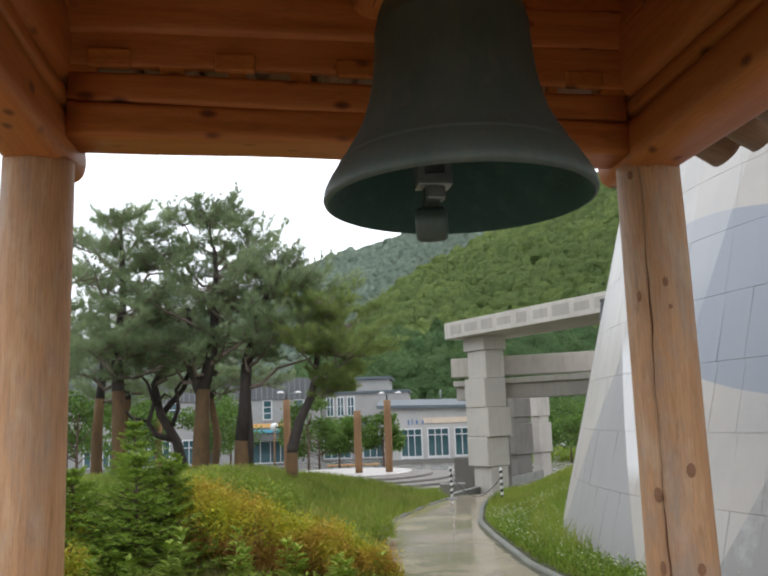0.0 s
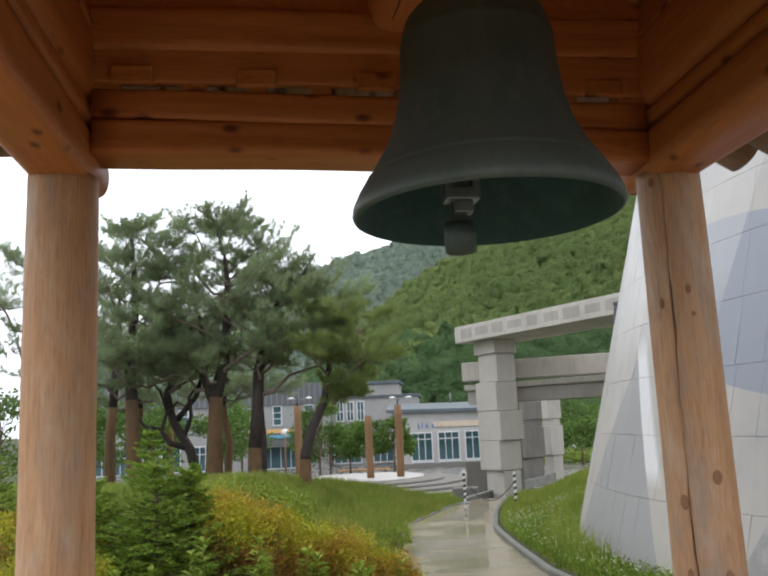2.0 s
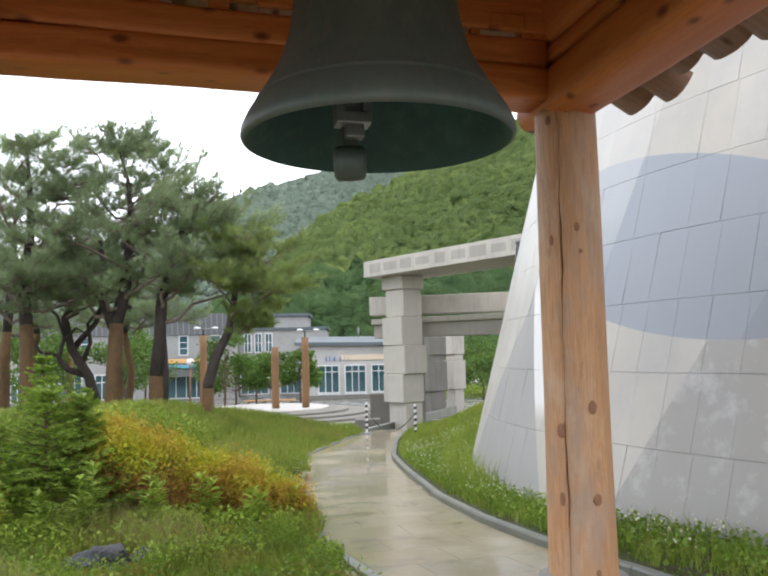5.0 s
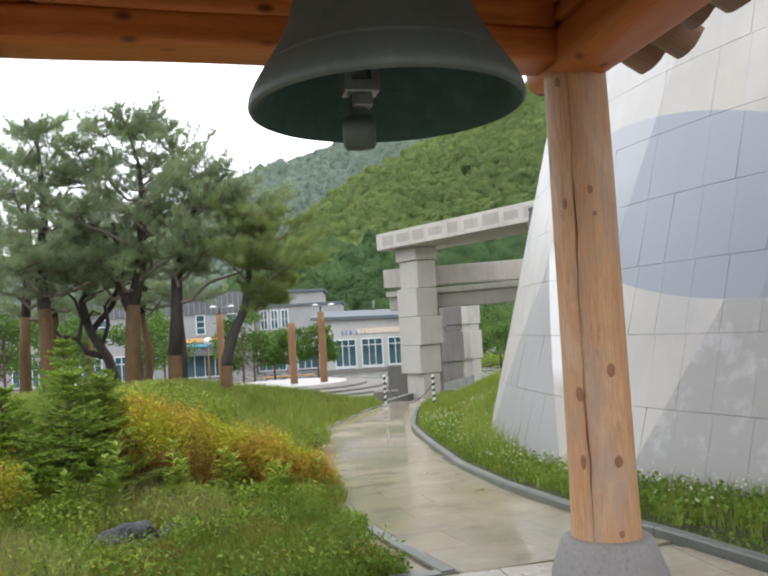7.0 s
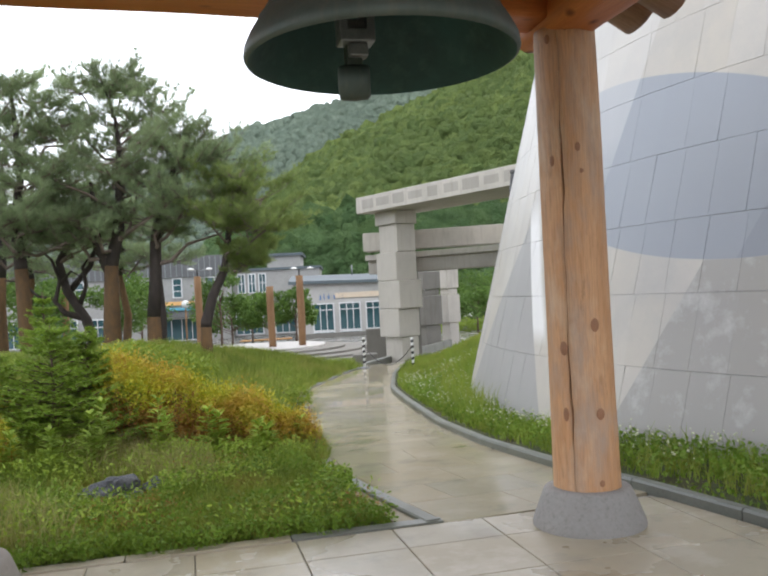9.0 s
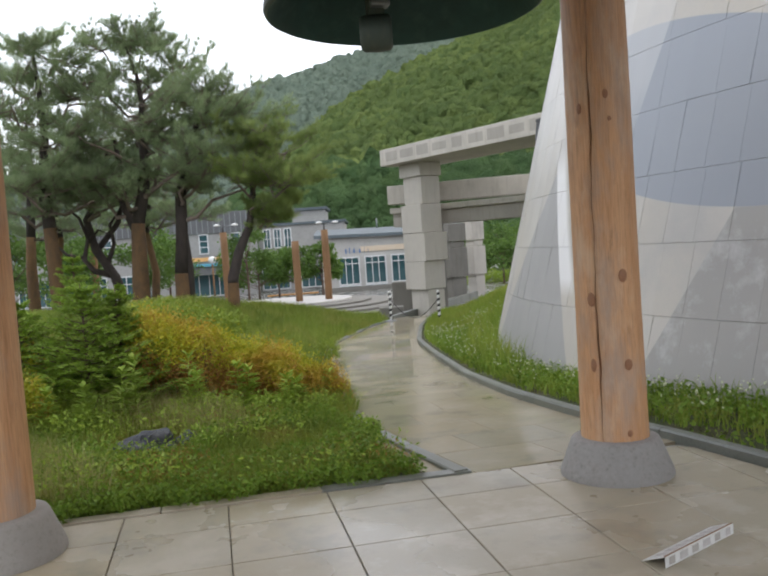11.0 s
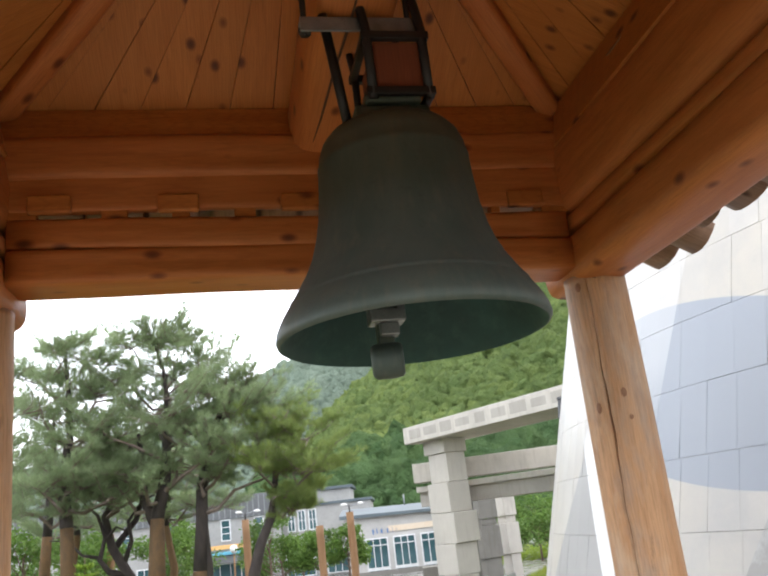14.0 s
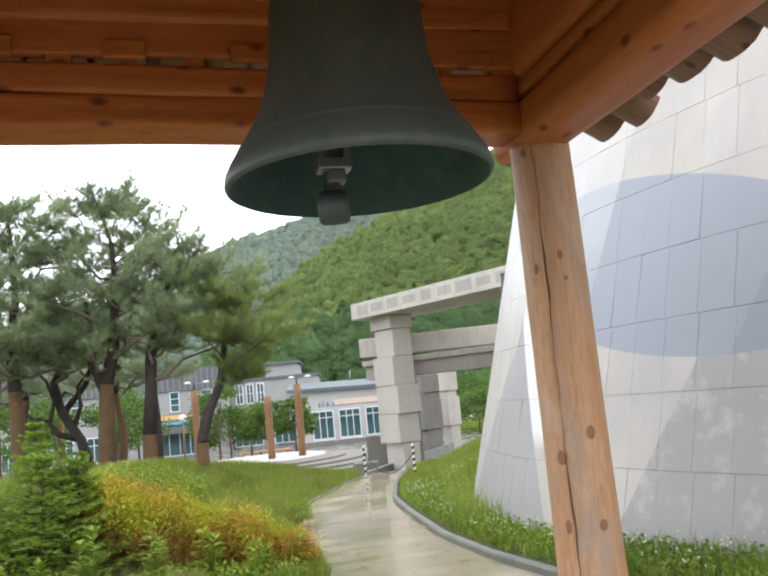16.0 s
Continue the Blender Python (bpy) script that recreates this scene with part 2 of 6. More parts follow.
M_PINE_Y = foliage("yellowing_pine_needles", (0.22, 0.31, 0.10), (0.34, 0.40, 0.13), scale=0.6, trans=0.55)
M_TREE = foliage("young_tree_leaf", (0.085, 0.165, 0.03), (0.14, 0.23, 0.04), scale=0.5)


def canopy(name, c1, c2):
    """Tree crowns seen from far off: a colour by crown, clumps, and leafy relief."""
    s = Shade(name, 0.9, 0.0, 0.1).base(c1)
    clump = s.noise(0.35, 5, 0.7, world_space=True)
    leaf = s.noise(1.4, 5, 0.75, world_space=True)
    s.over(c2, s.rand(True)).over(tuple(0.6 * k for k in c1), s.step(clump, 0.45, 0.7), 0.8).over(tuple(1.3 * k for k in c2), s.step(leaf, 0.5, 0.75), 0.5)
    s.over(tuple(0.7 * k for k in c1), s.step(s.noise(0.02, 4, 0.6, world_space=True), 0.4, 0.65), 0.6)
    return s.bump(leaf, 1.0, 0.9).bump(clump, 0.8, 1.2).done()


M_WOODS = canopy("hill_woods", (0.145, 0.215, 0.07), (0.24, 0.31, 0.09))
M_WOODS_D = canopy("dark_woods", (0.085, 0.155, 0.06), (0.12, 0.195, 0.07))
# pale grey-green of the far ridge: distance haze is painted into this colour
M_WOODS_HAZE = canopy("far_woods", (0.23, 0.30, 0.23), (0.29, 0.36, 0.27))
M_BARK = simple("dark_pine_bark", (0.045, 0.037, 0.034), (0.075, 0.058, 0.05), 9, 0.95, 0, 0.8, 0.02, (1, 1, 0.3))
M_BARK_RED = simple("red_pine_bark", (0.15, 0.085, 0.035), (0.085, 0.055, 0.03), 6, 0.95, 0, 0.6, 0.015, (1, 1, 0.6))
M_LIMB = simple("grey_brown_limb", (0.25, 0.195, 0.16), (0.15, 0.115, 0.095), 9, 0.9, 0, 0.5, 0.01)
M_TWIG = simple("twig_bark", (0.10, 0.065, 0.045), (0.16, 0.11, 0.08), 9, 0.9)
M_ROCK = simple("dark_garden_rock", (0.04, 0.043, 0.05), (0.075, 0.08, 0.085), 7, 0.6, 0, 0.8, 0.03)
M_FLOWER = simple("white_clover_flower", (0.62, 0.62, 0.42), (0.5, 0.54, 0.34), 30, 0.8)

M_WALL = simple("white_render", (0.47, 0.455, 0.43), (0.40, 0.39, 0.365), 0.6, 0.85)
M_WALL_OFFWHITE = simple("greyish_white_render", (0.35, 0.345, 0.325), (0.29, 0.285, 0.27), 0.6, 0.85)
M_WALL_GREY = simple("grey_ribbed_cladding", (0.15, 0.155, 0.155), (0.12, 0.125, 0.125), 0.7, 0.6)
M_ROOF_BLUE = simple("blue_grey_roof", (0.10, 0.125, 0.135), (0.08, 0.10, 0.11), 0.6, 0.6)
M_FRAME = simple("white_window_frame", (0.70, 0.71, 0.70), (0.6, 0.62, 0.62), 3, 0.5)
M_ORANGE = simple("orange_sign_board", (0.72, 0.36, 0.10), (0.75, 0.42, 0.18), 2, 0.6)
M_CREAM = simple("cream_sign_board", (0.66, 0.57, 0.45), (0.64, 0.50, 0.35), 1, 0.6)
M_SALMON = simple("salmon_sign_paint", (0.70, 0.38, 0.27), (0.72, 0.46, 0.33), 2, 0.6)
M_BLUE = simple("blue_sign_paint", (0.09, 0.17, 0.36), (0.12, 0.22, 0.42), 3, 0.6)
M_TEAL = simple("blue_canopy", (0.10, 0.34, 0.45), (0.14, 0.42, 0.52), 2, 0.5)
M_WHITE = simple("white_paint", (0.78, 0.78, 0.76), (0.7, 0.7, 0.68), 5, 0.5)
M_BLACK = simple("black_paint", (0.02, 0.02, 0.022), (0.03, 0.03, 0.03), 8, 0.5)
M_LOGPOLE = wood("log_pole", (0.29, 0.165, 0.08), (0.22, 0.12, 0.055), (0.12, 0.06, 0.03), 0.7, knots=False)
M_STAGE = granite("pale_stage_paving", (0.50, 0.485, 0.46), 0.3, 0, 20)
M_PLAZA = granite("wet_plaza_paving", (0.17, 0.165, 0.15), 0.9, 0, 20)
M_GALV_DULL = simple("faded_grey_print", (0.42, 0.40, 0.38), (0.55, 0.52, 0.49), 25, 0.7)
M_GUARD = simple("white_plastic", (0.72, 0.71, 0.68), (0.6, 0.6, 0.57), 9, 0.5)


def window_glass():
    s = Shade("tinted_glass", 0.06, 0.0, 0.6).base((0.03, 0.075, 0.085))
    return s.over((0.05, 0.11, 0.12), s.step(s.noise(0.5, 2), 0.4, 0.6)).done()


M_GLASS = window_glass()

# ---- building helpers ----
RNG = np.random.default_rng(7)


def mesh(verts, faces, smooth=False):
    me = bpy.data.meshes.new("mesh")
    me.from_pydata([tuple(v) for v in verts], [], [tuple(f) for f in faces])
    me.update()
    if smooth:
        me.polygons.foreach_set("use_smooth", [True] * len(me.polygons))
    return me


def quick_mesh(verts, faces):
    """A mesh out of numpy arrays; faces all have the same number of corners."""
    me = bpy.data.meshes.new("mesh")
    n, k = faces.shape
    me.vertices.add(len(verts))
    me.vertices.foreach_set("co", verts.astype(np.float32).ravel())
    me.loops.add(n * k)
    me.loops.foreach_set("vertex_index", faces.astype(np.int32).ravel())
    me.polygons.add(n)
    me.polygons.foreach_set("loop_start", np.arange(0, n * k, k, dtype=np.int32))
    me.update(calc_edges=True)
    return me


def put(name, me, mat, m=None, label="", category="", group="", kind=""):
    ob = new(name, me)
    if mat and not me.materials:
        me.materials.append(mat)
    if m is not None:
        ob.matrix_world = m
    return tagged(ob, label, category, group, kind)


def part(name, me, mat, parent, label="", m=None, kind=""):
    """One mesh as a part of a thing; m is its pose in the parent's space."""
    ob = new(name, me)
    if mat and not me.materials:
        me.materials.append(mat)
    ob.parent = parent
    if m is not None:
        ob.matrix_basis = m
    return tagged(ob, label, kind=kind)


def thing(name, x, y, z, label, category, turn=0.0, group=""):
    ob = new(name)
    ob.empty_display_size = 0.1
    ob.matrix_world = pose(x, y, z, 0, 0, turn)
    return tagged(ob, label, category, group)


def box(sx, sy, sz, bevel=0.0, centre=(0, 0, 0), segments=2):
    bm = bmesh.new()
    bmesh.ops.create_cube(bm, size=1.0)
    for v in bm.verts:
        v.co = Vector((v.co.x * sx + centre[0], v.co.y * sy + centre[1], v.co.z * sz + centre[2]))
    if bevel:
        bmesh.ops.bevel(bm, geom=bm.edges[:], offset=bevel, segments=segments, affect="EDGES", profile=0.5)
    me = bpy.data.meshes.new("mesh")
    bm.to_mesh(me)
    bm.free()
    return me


def joined(meshes):
    """Several meshes with their poses as one."""
    bm = bmesh.new()
    for me, m in meshes:
        c = me.copy()
        c.transform(m)
        bm.from_mesh(c)
        bpy.data.meshes.remove(c)
    me = bpy.data.meshes.new("mesh")
    bm.to_mesh(me)
    bm.free()
    return me


def lathe(profile, n=48, smooth=True):
    """Turn (r, z) pairs about the z axis."""
    verts, faces, rings = [], [], []
    for r, z in profile:
        if r < 1e-6:
            rings.append([len(verts)])
            verts.append((0, 0, z))
        else:
            rings.append(list(range(len(verts), len(verts) + n)))
            verts += [(r * math.cos(2 * math.pi * i / n), r * math.sin(2 * math.pi * i / n), z) for i in range(n)]
    for a, b in zip(rings, rings[1:]):
        for i in range(n):
            j = (i + 1) % n
            if len(a) == 1 and len(b) > 1:
                faces.append((a[0], b[j], b[i]))
            elif len(b) == 1 and len(a) > 1:
                faces.append((a[i], a[j], b[0]))
            elif len(a) > 1:
                faces.append((a[i], a[j], b[j], b[i]))
    return mesh(verts, faces, smooth)


def hewn(length, w, h, seed=0, square=3.0, n=24, rings=14, half=False):
    """A log along z with a flattened round section, slightly uneven, with end faces."""
    rs = random.Random(seed)
    ph = [rs.uniform(0, 6.28) for _ in range(6)]
    verts, faces = [], []
    for k in range(rings + 1):
        z = length * (k / rings - 0.5)
        sw = 1 + 0.02 * math.sin(2.1 * z + ph[0]) + 0.012 * math.sin(5.3 * z + ph[1])
        ox, oy = 0.008 * math.sin(1.3 * z + ph[2]), 0.008 * math.sin(1.7 * z + ph[3])
        for i in range(n):
            a = 2 * math.pi * i / n
            c, s = math.cos(a), math.sin(a)
            q = (abs(c) ** square + abs(s) ** square) ** (-1 / square)
            q *= sw * (1 + 0.016 * math.sin(3 * a + ph[4] + z) + 0.008 * math.sin(7 * a + ph[5] - 2 * z))
            x, y = 0.5 * w * q * c + ox, 0.5 * h * q * s + oy
            if half and y > 0:
                y = 0.0
            verts.append((x, y, z))
    for k in range(rings):
        for i in range(n):
            j = (i + 1) % n
            faces.append((k * n + i, k * n + j, (k + 1) * n + j, (k + 1) * n + i))
    faces.append(tuple(range(n - 1, -1, -1)))
    faces.append(tuple(rings * n + i for i in range(n)))
    me = mesh(verts, faces)
    me.polygons.foreach_set("use_smooth", [True] * (len(me.polygons) - 2) + [False, False])
    return me


def tube(points, radii, n=8):
    """A bent, tapered rod through points."""
    pts = [Vector(p) for p in points]
    verts, faces = [], []
    up = Vector((0.3, 0.2, 1)).normalized()
    for k, p in enumerate(pts):
        d = (pts[min(k + 1, len(pts) - 1)] - pts[max(k - 1, 0)]).normalized()
        s = d.cross(up)
        if s.length < 0.05:
            s = d.cross(Vector((1, 0, 0)))
        s.normalize()
        t = s.cross(d)
        for i in range(n):
            a = 2 * math.pi * i / n
            verts.append(p + (math.cos(a) * s + math.sin(a) * t) * float(radii[k]))
    for k in range(len(pts) - 1):
        for i in range(n):
            j = (i + 1) % n
            faces.append((k * n + i, (k + 1) * n + i, (k + 1) * n + j, k * n + j))
    faces.append(tuple(range(n)))
    faces.append(tuple((len(pts) - 1) * n + i for i in range(n - 1, -1, -1)))
    return mesh(verts, faces, True)


def ball(r, sub=2):
    bm = bmesh.new()
    bmesh.ops.create_icosphere(bm, subdivisions=sub, radius=r)
    me = bpy.data.meshes.new("mesh")
    bm.to_mesh(me)
    bm.free()
    me.polygons.foreach_set("use_smooth", [True] * len(me.polygons))
    return me


# ---- the plan of the ground ----
def lerp_table(v, xs, ys):
    return np.interp(v, xs, ys)


def fall(y):
    """Height of the paved ground, which falls away from the pavilion."""
    return lerp_table(y, [4.7, 14, 21, 22.6, 23.2, 33, 40, 52, 90], [0, -0.42, -0.57, -0.63, -0.88, -0.95, -1.1, -1.45, -1.45])


def path_left(y):
    return lerp_table(y, [4.7, 5.9, 7.0, 9.6, 13.4, 16.6, 19.5, 21, 24], [2.05, 2.02, 2.03, 2.43, 3.2, 4.3, 5.9, 6.85, 9.0])


def path_right(y):
    return lerp_table(y, [-3, 3.8, 4.4, 5.05, 6.05, 7.4, 9.2, 12.25, 15.05, 17.9, 20.4, 24], [3.85, 3.65, 3.60, 3.57, 3.58, 3.68, 3.97, 4.74, 5.51, 6.63, 7.8, 9.9])


def ease(t):
    t = np.clip(t, 0, 1)
    return t * t * (3 - 2 * t)


CONE = (14.5, 6.76, 10.1, 0.26)  # centre, radius at the ground, slope


def ground_height(x, y):
    x, y = np.asarray(x, float), np.asarray(y, float)
    base = fall(y)
    l, r = path_left(y), path_right(y)
    left = ease((l - x - 0.1) / 4.2) * ease((y - 6.0) / 7.4) * (1 - ease((y - 18.0) / 9.0))
    mound = left * (0.98 + 0.05 * np.sin(1.1 * x + 0.7 * y)) + 0.03 * np.sin(2.3 * x) * np.sin(1.9 * y) * ease((l - x) / 1.0)
    right = ease((x - r - 0.2) / 3.0) * (0.16 + 0.62 * ease((y - 6) / 9.0)) * (1 - ease((y - 19) / 4.0))
    out = base + np.where(x < l, mound, 0) + np.where(x > r, right + 0.05, 0)
    on_path = (x > l - 0.3) & (x < r + 0.1)
    out = np.where(on_path & (y > 4.4), base - 0.07, out)
    out = np.where((y < 4.78 - 0.105 * np.minimum(x - 2.05, 0)) & (x < 3.9), -0.09, out)
    far = np.hypot(x, y)
    return out + np.where(far > 90, (far - 90) * 0.004, 0)


def ground():
    xs = np.concatenate([np.linspace(-1500, -60, 10), np.linspace(-50, -10, 20), np.linspace(-9.6, 14, 160), np.linspace(15, 60, 30), np.linspace(75, 1500, 10)])
    ys = np.concatenate([np.linspace(-1500, -30, 9), np.linspace(-24, 4, 20), np.linspace(4.2, 26, 150), np.linspace(27, 90, 40), np.linspace(110, 1800, 12)])
    gx, gy = np.meshgrid(xs, ys)
    v = np.stack([gx, gy, ground_height(gx, gy)], -1).reshape(-1, 3)
    nx = len(xs)
    i, j = np.meshgrid(np.arange(nx - 1), np.arange(len(ys) - 1))
    a = (j * nx + i).ravel()
    me = quick_mesh(v, np.stack([a, a + 1, a + 1 + nx, a + nx], 1))
    me.polygons.foreach_set("use_smooth", [True] * len(me.polygons))
    return put("ground", me, M_SOIL, label="mossy earth under grass, sloping gently away", category="ground", kind="structure")


ground()

# ---- the timber bell pavilion ----
PAV = thing("bell_pavilion", 0.862, 2.678, 0, "square open pavilion of orange stained pine logs with a boarded roof", "pavilion", -6.0)
HALF = 1.8


def pine_post(seed, crack_at, height=2.86, r=0.195):
    """A peeled log with a drying crack down its face."""
    rs = random.Random(seed)
    p1, p2 = rs.uniform(0, 6), rs.uniform(0, 6)
    rings, verts, faces = 70, [], []
    n = 0
    for k in range(rings + 1):
        f = k / rings
        z = height * f
        c = crack_at + 0.10 * (f - 0.5) + 0.035 * math.sin(2.1 * z + p1) + 0.018 * math.sin(9 * z + p2) + 0.012 * math.sin(23 * z + p1)
        depth = 0.035 * min(1, 5 * f + 0.3) * (1 if f < 0.93 else max(0, (1 - f) / 0.07))
        wide = radians(0.5 + 1.7 * math.sin(2.3 * z + p2) ** 4)
        angles = [(c + d * wide, dd) for d, dd in ((-1.0, 0), (-0.25, 1), (0.25, 1), (1.0, 0))]
        rest = [(c + wide + (2 * math.pi - 2 * wide) * i / 33, 0) for i in range(1, 33)]
        ring = angles + rest
        n = len(ring)
        rad = r * (1.04 - 0.07 * f) * (1 + 0.012 * math.sin(2.2 * z + p1))
        for a, d in ring:
            q = rad * (1 + 0.02 * math.sin(2 * a + p2 + 0.5 * z) + 0.008 * math.sin(5 * a + 1.7 * z)) - d * depth
            verts.append((q * math.cos(a), q * math.sin(a), z))
    for k in range(rings):
        for i in range(n):
            j = (i + 1) % n
            faces.append((k * n + i, k * n + j, (k + 1) * n + j, (k + 1) * n + i))
    faces.append(tuple(rings * n + i for i in range(n)))
    me = mesh(verts, faces)
    me.polygons.foreach_set("use_smooth", [i % n > 2 for i in range(rings * n)] + [False])
    return me


FOOT = lathe([(0.345, -0.01), (0.345, 0.02), (0.335, 0.05), (0.275, 0.205), (0.262, 0.226), (0.24, 0.235), (0, 0.237)], 56)
posts = {}
for k, (sx, sy) in enumerate(((1, 1), (-1, 1), (-1, -1), (1, -1))):
    face = math.atan2(-2.7 - sy * HALF, -0.577 - sx * HALF) + (-0.30 if k == 0 else 2.0 + k)
    posts[k] = part("post", pine_post(11 + k, face), M_POST, PAV, "peeled pale pine log post with a drying crack", pose(sx * HALF, sy * HALF, 0.2))
    part("stone_footing", FOOT, M_BASE, PAV, "rough grey granite footing", pose(sx * HALF, sy * HALF, 0, 0, 0, 40 * k))

# knots on the post beside the path: angle about its axis in world degrees, height, size
KNOT = ball(1.0, 2)
for deg, z, a, b in ((252, 2.31, 0.026, 0.040), (264, 1.235, 0.028, 0.042), (208, 1.10, 0.028, 0.044), (266, 0.70, 0.027, 0.036), (256, 2.165, 0.017, 0.028),
                     (203, 2.24, 0.018, 0.034), (206, 0.70, 0.02, 0.042), (262, 0.285, 0.018, 0.022), (243, 3.04, 0.035, 0.034), (205, 2.98, 0.02, 0.03)):
    a_loc = radians(deg + 6)
    rad = 0.195 * (1.04 - 0.07 * (z - 0.2) / 2.86) + 0.002
    part("knot", KNOT, M_KNOT, posts[0], "", Matrix.Translation((rad * math.cos(a_loc), rad * math.sin(a_loc), z - 0.2)) @ pose(0, 0, 0, 0, 0, math.degrees(a_loc)) @ Matrix.Diagonal((0.0045, a, b, 1)))
    part("knot_heart", KNOT, M_KNOT_HEART, posts[0], "", Matrix.Translation((rad * math.cos(a_loc), rad * math.sin(a_loc), z - 0.2)) @ pose(0, 0, 0, 0, 0, math.degrees(a_loc)) @ Matrix.Diagonal((0.006, a * 0.62, b * 0.6, 1)))

# stacked wall-plate logs on all four sides
for side in range(4):
    turn = pose(0, 0, 0, 0, 0, 90 * side)
    along = side % 2 == 0
    rows = [(3.195, 0.34, 0.20, 3.24), (3.375, 0.33, 0.18, 3.24)] if along else [(3.185, 0.37, 0.33, 4.2), (3.395, 0.33, 0.13, 4.2)]
    for i, (z, w, h, ln) in enumerate(rows):
        part("beam_log", hewn(ln, w, h, 40 + 5 * side + i, 11.0 if along else 4.0, 48), M_LOG, PAV, "orange stained beam log", turn @ pose(0, -HALF, z + (0.04 if side == 2 else 0), 0, 88.8 if side == 2 else 90, 0) @ pose(0, 0, 0, 0, 0, 90))
    if along:
        # a squared upper beam set in behind a narrow open slot, broken by packing pieces and notched blocks
        lift, lean = (0.04, 0.021) if side == 2 else (0.0, 0.0)
        part("slot_beam", hewn(3.9, 0.06, 0.25, 60 + 5 * side, 11.0, 48), M_LOG, PAV, "orange stained squared beam with knots", turn @ pose(0, -HALF + 0.14, 3.632 + lift, 0, 90 - math.degrees(lean), 0) @ pose(0, 0, 0, 0, 0, 90))
        part("plate_log", hewn(4.1, 0.40, 0.27, 61 + 5 * side, 9.0, 48), M_LOG, PAV, "orange stained plate log", turn @ pose(0, -HALF, 3.885, 0, 90, 0) @ pose(0, 0, 0, 0, 0, 90))
        for p, w in ((-1.62, 0.3), (-1.17, 0.06), (-0.93, 0.10), (-0.42, 0.08), (-0.16, 0.10), (0.34, 0.12), (0.70, 0.10), (1.06, 0.14), (1.62, 0.3)):
            part("packing_piece", box(w, 0.06, 0.06, 0.004, segments=1), M_BOARD, PAV, "", turn @ pose(p, -HALF + 0.12, 3.49 + lift + lean * p))
        for i in range(-2, 3):
            part("notched_block", box(0.23, 0.05, 0.105, 0.012), M_BOARD, PAV, "", turn @ pose(0.69 * i + 0.02, -HALF + 0.172, 3.54 + lift + lean * 0.69 * i))
    else:
        part("plate_log", hewn(4.1, 0.40, 0.50, 60 + 5 * side, 4.0, 40), M_LOG, PAV, "orange stained plate log", turn @ pose(0, -HALF, 3.70, 0, 90, 0) @ pose(0, 0, 0, 0, 0, 90))
    part("plate_board", box(3.5, 0.05, 0.26 if along else 0.32, 0.008), M_BOARD, PAV, "", turn @ pose(0, -HALF + 0.13, 4.09 if along else 4.04, 14, 0, 0))


def roof_z(inset):
    return 4.16 + 0.55 * inset


PLANK_W = 0.26
for side in range(4):
    turn = pose(0, 0, 0, 0, 0, 90 * side)
    count = int(2 * HALF / PLANK_W)
    for i in range(count):
        p0 = -HALF + i * 2 * HALF / count + 0.003
        p1 = -HALF + (i + 1) * 2 * HALF / count - 0.003
        low, high = -0.12, 1.72
        s0, s1 = 1 - low / HALF, 1 - high / HALF
        q = [(p0 * s0, low), (p1 * s0, low), (p1 * s1, high), (p0 * s1, high)]
        vs = [(p, -HALF + d, roof_z(d)) for p, d in q] + [(p, -HALF + d, roof_z(d) + 0.03) for p, d in q]
        lift = 0.004 * (i % 2)
        vs = [(a, b, c + lift) for a, b, c in vs]
        cx = (p0 + p1) / 2
        ang = math.atan(0.55)
        # keep the grain along the slope: build in a frame whose z runs up the slope
        fr = Matrix.Translation((cx, -HALF, roof_z(0))) @ Matrix.Rotation(-(math.pi / 2 - ang), 4, "X")
        inv = fr.inverted()
        me = mesh([inv @ Vector(v) for v in vs], [(0, 3, 2, 1), (4, 5, 6, 7), (0, 1, 5, 4), (1, 2, 6, 5), (2, 3, 7, 6), (3, 0, 4, 7)])
        part("roof_plank", me, M_PLANK, PAV, "", turn @ fr)
    # half-round eave logs that run out over the wall
    m = 15
    for i in range(m):
        p = (i - (m - 1) / 2) * 0.385
        start = max(0.0, abs(p) - HALF)
        reach = 0.95 if side == 2 else 1.12
        ln = math.hypot(reach - start, 0.55 * (reach - start)) + 0.10 * ((i * 7) % 4) - 0.14
        if ln < 0.15:
            continue
        mid = -(start + reach) / 2
        fr = Matrix.Translation((p, -HALF + mid, roof_z(mid) + 0.015)) @ Matrix.Rotation(-(math.pi / 2 - math.atan(0.55)), 4, "X")
        part("eave_log", hewn(ln, 0.29 + 0.045 * ((i * 5) % 4), 0.20 if side == 2 else 0.36, 90 + i + 20 * side, 2.6, 16, 5, True), M_EAVE, PAV, "", turn @ fr @ pose(0, 0, 0, 0, 0, 180))
    # hip rafter under the joint of two roof slopes
    dgl = Matrix.Translation((-HALF * 0.5, -HALF * 0.5, roof_z(HALF * 0.5) - 0.05))
    d = Vector((1, 1, 0.55)).normalized()
    part("hip_rafter", hewn(2.75, 0.15, 0.10, 130 + side, 4.5, 20, 8), M_LOG, PAV, "", turn @ dgl @ d.to_track_quat("Z", "Y").to_matrix().to_4x4())
shell = HALF + 1.15
top = roof_z(HALF) + 0.16
zz = roof_z(-1.15) + 0.06
